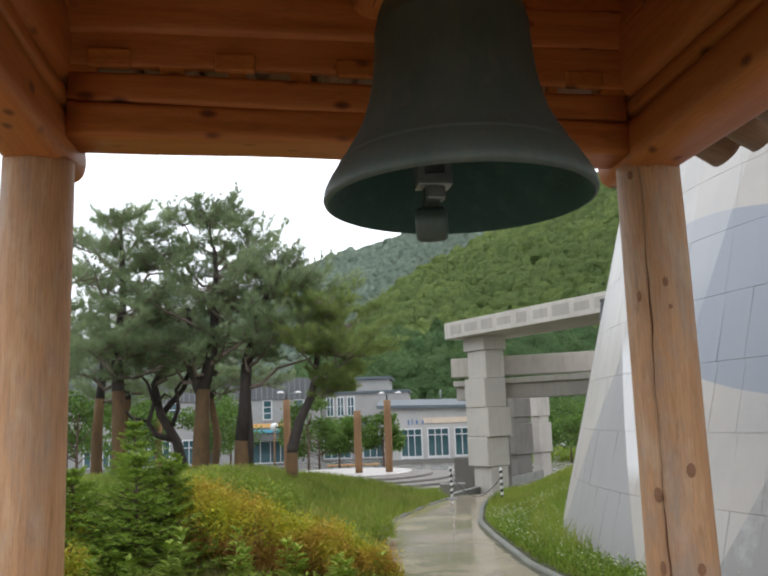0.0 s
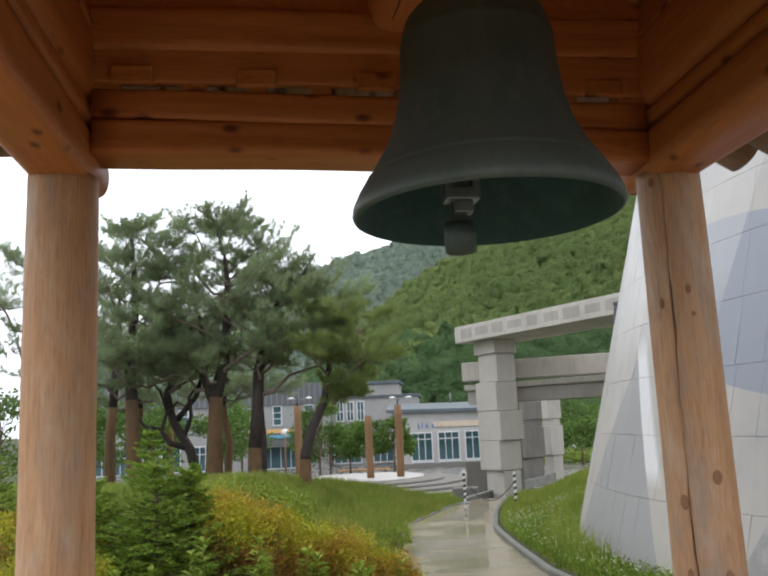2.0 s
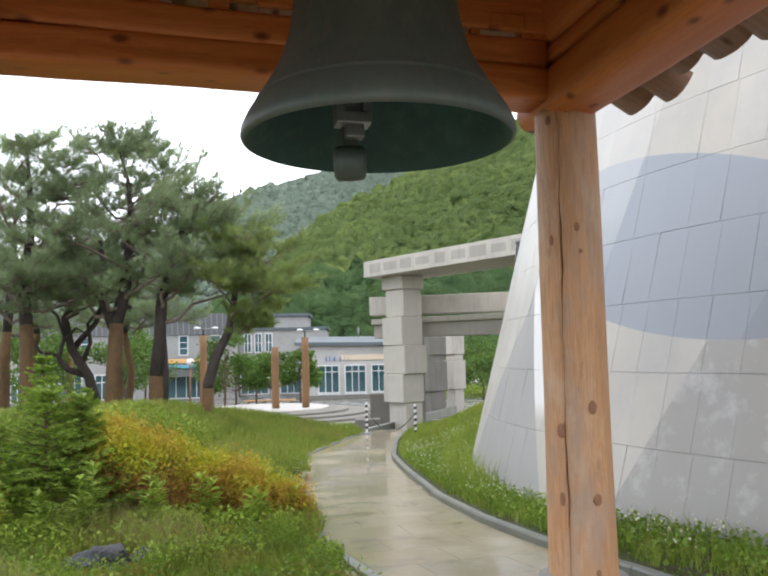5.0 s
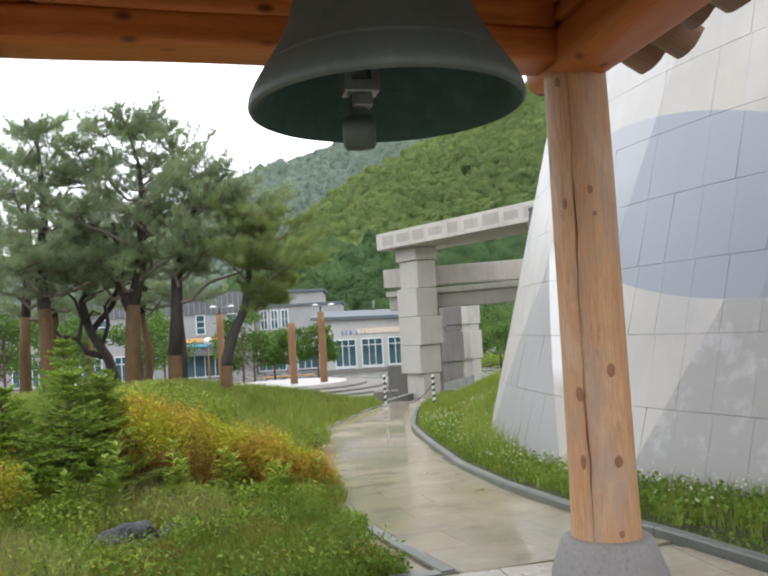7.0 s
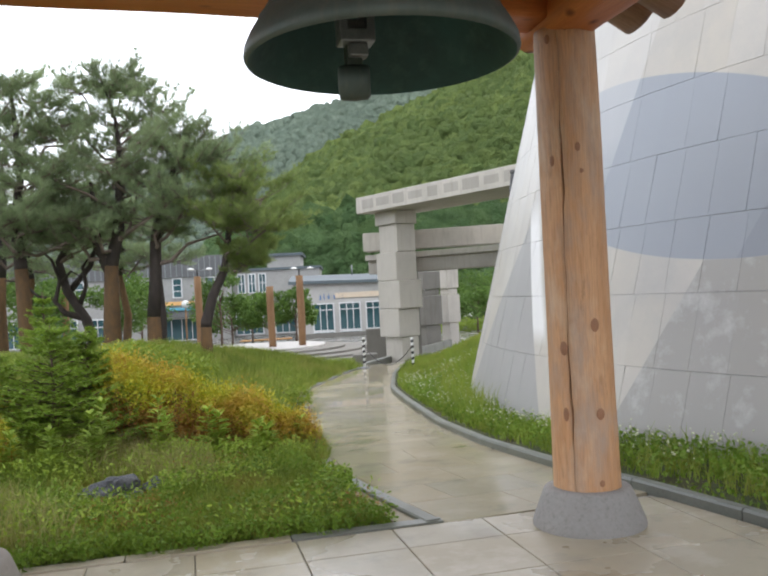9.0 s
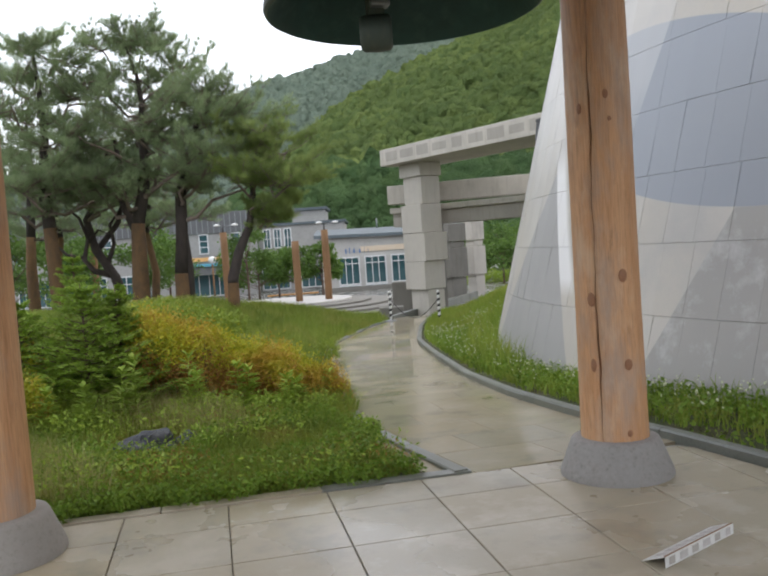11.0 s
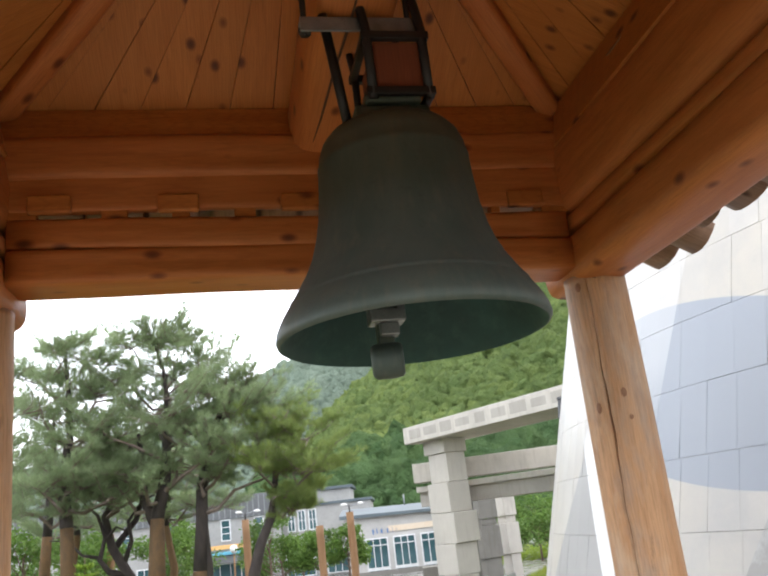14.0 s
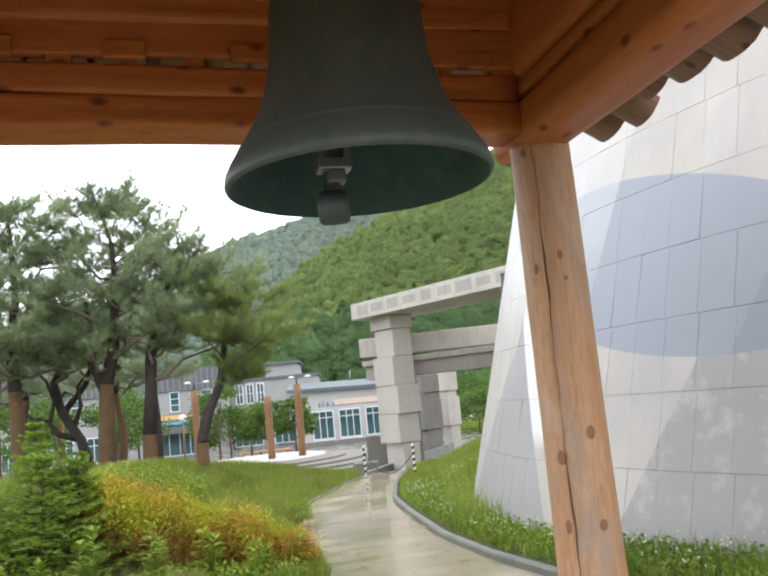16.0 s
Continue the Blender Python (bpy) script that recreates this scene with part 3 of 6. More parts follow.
part("roof_cover", mesh([(-shell, -shell, zz), (shell, -shell, zz), (shell, shell, zz), (-shell, shell, zz), (0, 0, top),
                         (-shell, -shell, zz + 0.07), (shell, -shell, zz + 0.07), (shell, shell, zz + 0.07), (-shell, shell, zz + 0.07), (0, 0, top + 0.09)],
                        [(1, 0, 4), (2, 1, 4), (3, 2, 4), (0, 3, 4), (5, 6, 9), (6, 7, 9), (7, 8, 9), (8, 5, 9), (0, 1, 6, 5), (1, 2, 7, 6), (2, 3, 8, 7), (3, 0, 5, 8)]),
     M_EAVE, PAV, "weathered board roof")
part("cross_beam", hewn(4.0, 0.42, 0.40, 170, 3.6, 28, 18), M_LOG, PAV, "thick cracked pine log that carries the bell", pose(0.16, 0, 4.09, 90, 0, 0))
# drying crack in the carrying log: a dark rod whose colour stands for the shade inside
part("cracked_seam", tube([(0.06, 1.62, 3.893), (0.085, 1.2, 3.886), (0.10, 0.8, 3.888), (0.13, 0.3, 3.887), (0.15, -0.4, 3.89)], [0.004, 0.006, 0.007, 0.006, 0.003], 6), M_CRACK, PAV)

# ---- the bell ----
BELL = thing("bell", 1.172, 3.09, 2.45, "large bronze bell with dull green-grey patina hung from a log", "bell", -6.0)
outer = [(0.492, 0.0), (0.502, 0.005), (0.507, 0.018), (0.502, 0.048), (0.482, 0.092), (0.455, 0.138), (0.448, 0.146), (0.449, 0.152), (0.442, 0.158), (0.415, 0.205), (0.382, 0.262),
         (0.352, 0.33), (0.329, 0.41), (0.312, 0.50), (0.302, 0.60), (0.296, 0.70), (0.297, 0.715), (0.292, 0.722), (0.287, 0.765), (0.272, 0.81), (0.245, 0.845), (0.20, 0.868), (0.1, 0.88), (0, 0.882)]
inner = [(0, 0.835), (0.18, 0.825), (0.235, 0.79), (0.255, 0.72), (0.262, 0.6), (0.28, 0.46), (0.315, 0.33), (0.36, 0.225), (0.41, 0.13), (0.46, 0.055), (0.482, 0.006), (0.492, 0.0)]
part("bell_body", lathe(outer, 96), M_BELL, BELL, "dark green-grey bronze shell")
part("bell_lining", lathe(inner, 96), M_BELL_IN, BELL, "green patina on the inner face")
BELL.scale = (1.12, 1.12, 1.075)
# clapper with its hammer head
CL = part("clapper", joined([(box(0.022, 0.05, 0.42, 0.004), pose(0, 0, 0.34)), (box(0.022, 0.05, 0.42, 0.004), pose(0.06, 0, 0.34)), (box(0.12, 0.08, 0.06, 0.008), pose(0.03, 0, 0.19))]),
          M_GALV, BELL, "grey steel ringing arm", pose(-0.13, 0.02, -0.065))
part("hammer_head", joined([(lathe([(0, -0.058), (0.055, -0.058), (0.066, -0.046), (0.07, 0), (0.066, 0.046), (0.055, 0.058), (0, 0.058)], 24), pose(0, 0, 0, 14, 90, 0)), (box(0.06, 0.05, 0.14, 0.006), pose(0, 0, 0.10))]),
     M_BELL, CL, "grey cylindrical hammer", pose(0.025, 0, -0.012))
part("arm_bracket", joined([(box(0.13, 0.09, 0.05, 0.006), pose(0, 0, 0)), (box(0.03, 0.09, 0.09, 0.004), pose(-0.05, 0, 0.05)), (box(0.03, 0.09, 0.09, 0.004), pose(0.05, 0, 0.05)), (box(0.07, 0.06, 0.05, 0.006), pose(0.005, 0, -0.05))]),
     M_GALV, CL, "pale grey bolted bracket", pose(0.03, -0.03, 0.15))
# yoke block and steel hangers up to the log
part("yoke_block", box(0.19, 0.28, 0.22, 0.01), M_YOKE, BELL, "red-brown wooden yoke block", pose(0.04, 0.0, 1.10))
part("yoke_foot", joined([(box(0.30, 0.24, 0.08, 0.02), pose(0, 0, 0.90)), (box(0.22, 0.30, 0.05, 0.01), pose(0, 0, 0.955))]), M_BELL, BELL)
for sx in (-0.08, 0.14):
    part("hanger_bar", tube([(sx, -0.155, 0.94), (sx, -0.155, 1.25), (sx - 0.05, -0.155, 1.62)], [0.019, 0.019, 0.019], 10), M_STEEL, BELL)
    part("hanger_bar", tube([(sx, 0.155, 0.94), (sx, 0.155, 1.25), (sx - 0.05, 0.155, 1.62)], [0.016, 0.016, 0.016], 10), M_STEEL, BELL)
for z in (0.968, 1.222):
    part("hanger_strap", joined([(box(0.27, 0.03, 0.035, 0.004), pose(0.03, -0.158, z)), (box(0.27, 0.03, 0.035, 0.004), pose(0.03, 0.158, z)), (box(0.03, 0.34, 0.035, 0.004), pose(0.148, 0, z)), (box(0.03, 0.34, 0.035, 0.004), pose(-0.088, 0, z))]), M_STEEL, BELL)
part("ringing_lever", tube([(-0.235, -0.10, 1.36), (-0.20, -0.07, 1.11), (-0.165, -0.04, 0.855)], [0.02, 0.02, 0.02], 10), M_STEEL, BELL)
for y in (-0.10,):
    part("clamp_plate", joined([(box(0.46, 0.07, 0.016, 0.003), pose(-0.10, y, 1.321)), (box(0.46, 0.012, 0.06, 0.003), pose(-0.10, y - 0.03, 1.293))]), M_GALV, BELL, "bluish galvanised clamp plate")
    for x in (-0.31, 0.11):
        part("threaded_rod", tube([(x, y, 1.26), (x, y, 1.70)], [0.012, 0.012], 8), M_STEEL, BELL)
        part("nut", lathe([(0, 0), (0.024, 0), (0.024, 0.03), (0, 0.03)], 6, False), M_STEEL, BELL, "", pose(x, y, 1.266))

# ---- the clad cone-shaped building ----
def cone_point(phi, z, out=0.0):
    r = CONE[2] - CONE[3] * z + out
    return (CONE[0] + r * math.sin(radians(phi)), CONE[1] + r * math.cos(radians(phi)), z)


def cone_cladding():
    s = Shade("stone_panel_cladding", 0.42, 0.0, 0.5).base((0.465, 0.43, 0.37))
    big = s.noise(0.55, 6, 0.65, world_space=True)
    fine = s.noise(60, 4, 0.75, world_space=True)
    blot = s.noise(1.6, 5, 0.6, (1, 1, 0.8), world_space=True)
    s.over((0.53, 0.51, 0.475), s.rand(), 0.5).over((0.36, 0.35, 0.34), s.step(big, 0.45, 0.68), 0.7)
    s.over((0.34, 0.335, 0.33), s.step(blot, 0.55, 0.75), 0.45).over((0.33, 0.32, 0.31), s.step(fine, 0.52, 0.75), 0.25)
    # a blue-grey painted ellipse across the panels
    g = s.t.nodes.new("ShaderNodeNewGeometry")
    sp = s.t.nodes.new("ShaderNodeSeparateXYZ")
    s.link(g.outputs["Position"], sp.inputs[0])

    def mth(op, a, b=None):
        n = s.t.nodes.new("ShaderNodeMath")
        n.operation = op
        for k, v in enumerate((a, b)):
            if v is None:
                continue
            if isinstance(v, (int, float)):
                n.inputs[k].default_value = v
            else:
                s.link(v, n.inputs[k])
        return n.outputs[0]

    phi = mth("ARCTAN2", mth("SUBTRACT", CONE[0], sp.outputs["X"]), mth("SUBTRACT", CONE[1], sp.outputs["Y"]))
    zz_ = sp.outputs["Z"]
    deg = mth("ADD", mth("MULTIPLY", phi, 180 / math.pi), 180.0)
    # diagonal fold lines: a weathered lower field, then facet shade and reflection painted in as a darker wedge with a
    # pale strip beside it
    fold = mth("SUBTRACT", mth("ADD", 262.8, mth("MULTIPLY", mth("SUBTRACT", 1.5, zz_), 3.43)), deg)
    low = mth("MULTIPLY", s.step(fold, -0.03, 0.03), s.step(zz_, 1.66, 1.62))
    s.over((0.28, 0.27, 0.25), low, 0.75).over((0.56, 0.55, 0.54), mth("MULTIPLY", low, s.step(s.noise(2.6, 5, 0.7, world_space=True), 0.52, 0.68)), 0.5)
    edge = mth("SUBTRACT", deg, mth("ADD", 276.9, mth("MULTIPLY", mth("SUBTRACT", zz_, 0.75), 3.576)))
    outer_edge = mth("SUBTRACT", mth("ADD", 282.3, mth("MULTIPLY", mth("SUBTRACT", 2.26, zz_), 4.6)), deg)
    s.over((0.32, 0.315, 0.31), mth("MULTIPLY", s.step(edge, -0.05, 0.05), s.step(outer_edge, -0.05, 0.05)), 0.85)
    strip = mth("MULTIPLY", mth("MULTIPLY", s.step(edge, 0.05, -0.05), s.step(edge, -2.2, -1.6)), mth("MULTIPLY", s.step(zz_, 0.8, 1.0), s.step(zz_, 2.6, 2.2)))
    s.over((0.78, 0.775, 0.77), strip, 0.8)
    # a blue-grey painted ellipse across the panels, leaning with the cone
    ex = mth("DIVIDE", mth("SUBTRACT", deg, 266.0), 10.0)
    ez = mth("SUBTRACT", zz_, 2.6)
    rr = mth("ADD", mth("MULTIPLY", mth("MULTIPLY", ex, ex), 0.607), mth("MULTIPLY", mth("MULTIPLY", ez, ez), 1.356))
    rr = mth("ADD", rr, mth("MULTIPLY", mth("MULTIPLY", ex, ez), -0.8375))
    rr = mth("ADD", rr, mth("ADD", mth("MULTIPLY", ex, -0.1388), mth("MULTIPLY", ez, 0.1029)))
    s.over((0.265, 0.29, 0.33), s.step(rr, 1.01, 0.99), 0.93)
    # shading of two more facets put into the colour: one darker, one paler
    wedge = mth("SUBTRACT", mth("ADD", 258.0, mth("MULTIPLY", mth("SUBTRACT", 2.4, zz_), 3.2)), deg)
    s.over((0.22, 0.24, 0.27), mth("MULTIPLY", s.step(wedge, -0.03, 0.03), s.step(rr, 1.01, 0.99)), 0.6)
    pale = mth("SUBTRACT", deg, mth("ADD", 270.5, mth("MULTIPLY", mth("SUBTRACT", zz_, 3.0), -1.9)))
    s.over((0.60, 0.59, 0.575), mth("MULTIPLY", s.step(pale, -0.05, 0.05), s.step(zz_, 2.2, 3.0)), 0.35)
    s.rough(big, 0.26, 0.55)
    return s.bump(fine, 0.05, 0.002).done()


M_CLAD = cone_cladding()
M_NOTCH = simple("dark_notch_grey", (0.06, 0.062, 0.065), (0.09, 0.09, 0.092), 12, 0.5, 0.3)
M_JOINT = simple("dark_joint", (0.36, 0.35, 0.335), (0.31, 0.30, 0.29), 10, 0.9)
HALL = thing("cone_hall", CONE[0], CONE[1], 0, "large pale stone-clad cone building with a blue-grey ellipse", "building")
zs = [-0.6, 0.0, 4.0, 8.0, 12.0, 16.0]
hv, hf = [], []
N = 120
for z in zs:
    for i in range(N):
        p = cone_point(360 * i / N, z, -0.03)
        hv.append((p[0] - CONE[0], p[1] - CONE[1], p[2]))
for k in range(len(zs) - 1):
    for i in range(N):
        j = (i + 1) % N
        hf.append((k * N + i, (k + 1) * N + i, (k + 1) * N + j, k * N + j))
hf.append(tuple((len(zs) - 1) * N + i for i in range(N - 1, -1, -1)))
part("core_wall", mesh(hv, hf, True), M_JOINT, HALL)
rs = random.Random(5)
COL, ROW = 2.25, 0.655
for k in range(-1, 14):
    for i in range(21):
        phi0 = 251.25 + i * COL
        phi1 = phi0 + COL
        z0, z1 = k * ROW + 0.045, (k + 1) * ROW + 0.045
        gap, gz = 0.008, 0.002
        shear = -0.19
        tilt = [rs.uniform(-0.003, 0.003) for _ in range(4)]
        cs = [(phi0 + gap, z0 + gz), (phi1 - gap, z0 + gz), (phi1 - gap + shear, z1 - gz), (phi0 + gap + shear, z1 - gz)]
        c0 = Vector(cone_point((phi0 + phi1) / 2, (z0 + z1) / 2))
        front = [Vector(cone_point(a, z, t)) - c0 for (a, z), t in zip(cs, tilt)]
        back = [Vector(cone_point(a, z, -0.03)) - c0 for a, z in cs]
        me = mesh(front + back, [(0, 3, 2, 1), (0, 1, 5, 4), (1, 2, 6, 5), (2, 3, 7, 6), (3, 0, 4, 7)])
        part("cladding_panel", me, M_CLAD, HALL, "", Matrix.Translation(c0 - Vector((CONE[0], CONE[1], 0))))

# shaded gap where the lintel enters the cone, added as a solid dark block
part("edge_bracket", joined([(box(0.09, 0.12, 0.30, 0.01), pose(0, 0, 0)), (box(0.12, 0.14, 0.05, 0.01), pose(0, 0, 0.17))]), M_NOTCH, HALL, "added dark block standing for the gap where the lintel meets the cone",
     pose(6.29 - CONE[0], 11.04 - CONE[1], 3.10) @ pose(0, 0, 0, 0, 14.6, 27) )

# ---- the concrete gate ----
AX, AY = Vector((0.30, -0.954, 0)), Vector((0.954, 0.30, 0))  # along its lintel, and across
GATE = thing("concrete_gate", 9.07, 23.5, -0.7, "sculptural gate of stacked raw concrete piers and lintels", "gate")
G0 = Vector((9.07, 23.5, -0.7))


def gate_block(name, corner, a, b, z0, z1, mat=M_CONC, ax=AX, ay=AY, label=""):
    """A bevelled block from a corner, a metres back along the lintel and b metres across."""
    rot = Matrix((( ax.x, ay.x, 0, 0), (ax.y, ay.y, 0, 0), (0, 0, 1, 0), (0, 0, 0, 1)))
    c = Vector((corner[0], corner[1], 0)) + ax * (a / 2) + ay * (b / 2)
    me = box(abs(a), abs(b), z1 - z0, 0.015, segments=1)
    return part(name, me, mat, GATE, label, Matrix.Translation(Vector((c.x, c.y, (z0 + z1) / 2)) - G0) @ rot)


tiers = [(-1.1, 0.04, -0.03), (0.05, 0.94, 0.05), (0.95, 1.84, 0.09), (1.85, 2.74, 0.05), (2.75, 3.62, 0.0), (3.63, 4.05, 0.07)]
for k, (z0, z1, g) in enumerate(tiers):
    j1, j2 = (0.0, 0.03, -0.02, 0.03, -0.01, 0.0)[k], (0.02, -0.03, 0.02, -0.03, 0.02, 0.0)[k]
    gate_block("pier_block", (9.07 - (g + j1) * AY.x + (g + j2) * AX.x, 23.5 - (g + j1) * AY.y + (g + j2) * AX.y), -0.92 - 2 * g, 0.74 + 2 * g, z0, z1)
gate_block("lintel", (8.18, 24.68), 8.4, 2.0, 4.06, 4.58, label="long pale concrete top lintel")
# recessed darker fields along the lintel's face
for i in range(10):
    s = 0.62 + i * 0.79
    c = Vector((8.18, 24.68, 0)) + AX * s - AY * 0.006
    me = box((0.60, 0.66, 0.56, 0.64, 0.44)[i % 5], 0.02, (0.30, 0.26, 0.31, 0.23)[i % 4], 0.004, segments=1)
    rot = Matrix(((AX.x, AY.x, 0, 0), (AX.y, AY.y, 0, 0), (0, 0, 1, 0), (0, 0, 0, 1)))
    part("lintel_field", me, M_CONC_FIELD, GATE, "", Matrix.Translation(Vector((c.x, c.y, 4.33)) + AY * 0.012 - G0) @ rot)
bx = Vector((0.83, -0.55, 0)).normalized()
by = Vector((-bx.y, bx.x, 0))
gate_block("middle_beam", (8.66, 25.6), 6.0, 0.7, 2.88, 3.50, M_CONC, bx, by)
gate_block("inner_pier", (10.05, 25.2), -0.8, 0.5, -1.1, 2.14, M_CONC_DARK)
cx3 = Vector((0.60, -0.80, 0)).normalized()
cy3 = Vector((-cx3.y, cx3.x, 0))
gate_block("lower_beam", (8.95, 26.0), 6.5, 0.8, 2.12, 2.58, M_CONC_FIELD, cx3, cy3)
gate_block("lower_beam_cap", (8.82, 25.92), 6.5, 1.0, 2.585, 2.77, M_CONC, cx3, cy3)
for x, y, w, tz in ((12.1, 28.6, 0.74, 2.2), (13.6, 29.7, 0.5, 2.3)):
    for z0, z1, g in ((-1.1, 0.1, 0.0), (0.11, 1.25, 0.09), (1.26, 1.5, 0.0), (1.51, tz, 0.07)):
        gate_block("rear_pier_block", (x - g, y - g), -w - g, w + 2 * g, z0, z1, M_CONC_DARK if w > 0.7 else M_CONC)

# ---- pavement: pavilion floor, path and kerbs ----
FLOOR = put("floor", mesh([(-4.2, -4, -0.012), (3.86, -4, -0.012), (3.70, 4.63, -0.012), (2.05, 4.72, -0.012), (-4.2, 5.41, -0.012)], [(0, 1, 2, 3, 4)]), M_MORTAR, label="pale granite slab floor laid in a square grid", category="floor", kind="structure")
PATHWAY = put("path", mesh([(path_left(y) - 0.25, y, fall(y) - 0.03) for y in np.linspace(4.7, 22.5, 60)] + [(path_right(y) + 0.02, y, fall(y) - 0.03) for y in np.linspace(4.7, 22.5, 60)],
                           [(i, 60 + i, 61 + i, i + 1) for i in range(59)]), M_MORTAR, label="curving path of wet beige stone slabs", category="path", kind="structure")


def slab_piece(name, quad, parent, mat, drop=0.03, edge=0.006):
    """A paving slab from four top corners, with a worn edge."""
    q = [Vector(p) for p in quad]
    c = sum(q, Vector()) / 4
    ring = [v - c for v in q]
    inner_ring = [v - v.normalized() * edge for v in ring]
    low = [v - Vector((0, 0, edge)) for v in ring]
    base = [v - Vector((0, 0, drop)) for v in ring]
    vs = inner_ring + low + base
    fs = [(0, 1, 2, 3)]
    for i in range(4):
        j = (i + 1) % 4
        fs += [(i, 4 + i, 4 + j, j), (4 + i, 8 + i, 8 + j, 4 + j)]
    return part(name, mesh(vs, fs), mat, parent, "", Matrix.Translation(c - parent.matrix_world.translation))


U, V = Vector((math.cos(radians(-6)), math.sin(radians(-6)), 0)), Vector((math.sin(radians(6)), math.cos(radians(6)), 0))
RPOST = Vector((2.84, 4.28, 0))
rs = random.Random(3)
for k in range(-1, 14):
    v1 = -0.03 - 0.567 * k if k >= 0 else 0.366
    v0 = v1 - (0.567 if k >= 0 else 0.396)
    for i in range(-12, 4):
        u0, u1 = -0.573 + 0.606 * i, -0.573 + 0.606 * (i + 1)
        corners = []
        for uu, vv in ((u0 + 0.003, v0 + 0.003), (u1 - 0.003, v0 + 0.003), (u1 - 0.003, v1 - 0.003), (u0 + 0.003, v1 - 0.003)):
            p = RPOST + U * uu + V * vv
            lim = float(path_right(p.y)) - 0.01
            corners.append((max(min(p.x, lim), -4.2), p.y, rs.uniform(-0.001, 0.001)))
        if corners[1][0] - corners[0][0] > 0.08:
            slab_piece("slab", corners, FLOOR, M_SLAB, 0.03, 0.004)
ys = [4.74]
while ys[-1] < 22.0:
    ys.append(ys[-1] + 0.60)
for row, (a, b) in enumerate(zip(ys, ys[1:])):
    cuts = [0.0] + ([0.36, 0.76] if row % 2 else [0.16, 0.56]) + [1.0]
    for c0, c1 in zip(cuts, cuts[1:]):
        quad = []
        for f, y in ((c0, a), (c1, a), (c1, b), (c0, b)):
            y2 = y - 0.18 * (f - 0.5)
            l, r = path_left(y2) - 0.25, path_right(y2)
            quad.append((l + (r - l) * f + (0.0015 if f == c0 else -0.0015), y2 + (0.0015 if y == a else -0.0015), fall(y2) + rs.uniform(-0.0004, 0.0004)))
        if a == ys[0]:
            quad[0] = (quad[0][0], 4.735, quad[0][2])
            quad[1] = (quad[1][0], 4.735 - 0.06 * c1, quad[1][2])
        slab_piece("paving_slab", quad, PATHWAY, M_PATH, 0.03, 0.003)


def kerb_run(name, side, y0, y1, lift, wide, label):
    root = thing(name, 0, 0, 0, label, "kerb")
    root["kind"] = "structure"
    y = y0
    while y < y1:
        y2 = min(y + 0.98, y1)
        prof = [(0, -0.12), (0, lift - 0.015), (0.015, lift), (wide - 0.01, lift), (wide, lift - 0.01), (wide, -0.12)]
        vs, fs = [], []
        steps = 3
        for k in range(steps + 1):
            yy = y + 0.004 + (y2 - y - 0.008) * k / steps
            x0 = (path_right(yy) if side > 0 else path_left(yy))
            dx = ((path_right if side > 0 else path_left)(yy + 0.1) - (path_right if side > 0 else path_left)(yy - 0.1)) / 0.2
            n = Vector((side, -side * dx, 0)).normalized()
            for o, z in prof:
                vs.append((x0 + n.x * o, yy + n.y * o, fall(yy) + z))
        m = len(prof)
        for k in range(steps):
            for i in range(m - 1):
                fs.append((k * m + i, k * m + i + 1, (k + 1) * m + i + 1, (k + 1) * m + i))
        fs += [tuple(range(m)), tuple(steps * m + i for i in range(m - 1, -1, -1))]
        part("kerb_stone", mesh(vs, fs), M_KERB, root)
        y = y2


kerb_run("kerb", 1, -3.0, 21.0, 0.07, 0.092, "low grey granite kerb curving beside the path")
kerb_run("edging", -1, 4.76, 21.0, 0.025, 0.11, "flush grey granite edging half overgrown with grass")
EDGE = thing("floor_edging", 0, 0, 0, "dark flush granite strip along the paving and grass", "kerb")
EDGE["kind"] = "structure"
for i in range(5):
    a = Vector((2.05, 4.735, 0)) - U * (0.98 * i)
    b = a - U * 0.972
    part("kerb_stone", mesh([a + V * 0.0 + Vector((0, 0, 0.012)), b + Vector((0, 0, 0.012)), b + V * 0.1 + Vector((0, 0, 0.012)), a + V * 0.1 + Vector((0, 0, 0.012)),
                             a - Vector((0, 0, 0.1)), b - Vector((0, 0, 0.1)), b + V * 0.1 - Vector((0, 0, 0.1)), a + V * 0.1 - Vector((0, 0, 0.1))],
                            [(3, 2, 1, 0), (0, 1, 5, 4), (1, 2, 6, 5), (2, 3, 7, 6), (3, 0, 4, 7)]), M_SLAB if i else M_KERB, EDGE)

# a pale corner guard that lies on the slabs like a low ridge
GUARD = thing("corner_guard", 2.17, 2.94, 0.0, "pale plastic corner guard with worn grey patches lying on paving", "corner guard", 19.5)
part("front_flange", box(0.571, 0.004, 0.052, 0.0015, segments=1), M_GUARD, GUARD, "", pose(0.2855, 0, 0.027))
part("back_flange", box(0.571, 0.128, 0.004, 0.0015, segments=1), M_GUARD, GUARD, "", pose(0.2855, 0.060, 0.029, -22.5, 0, 0))
part("ridge_line", box(0.571, 0.006, 0.004), M_LOGPOLE, GUARD, "brown dirt line along the ridge", pose(0.2855, 0.003, 0.0545))
for i, w in enumerate((0.045, 0.06, 0.05, 0.06, 0.045, 0.04)):
    part("grey_patch", box(w, 0.003, 0.034), M_GALV_DULL if i % 2 else M_CONC_FIELD, GUARD, "", pose(0.05 + 0.094 * i, -0.0025, 0.028))
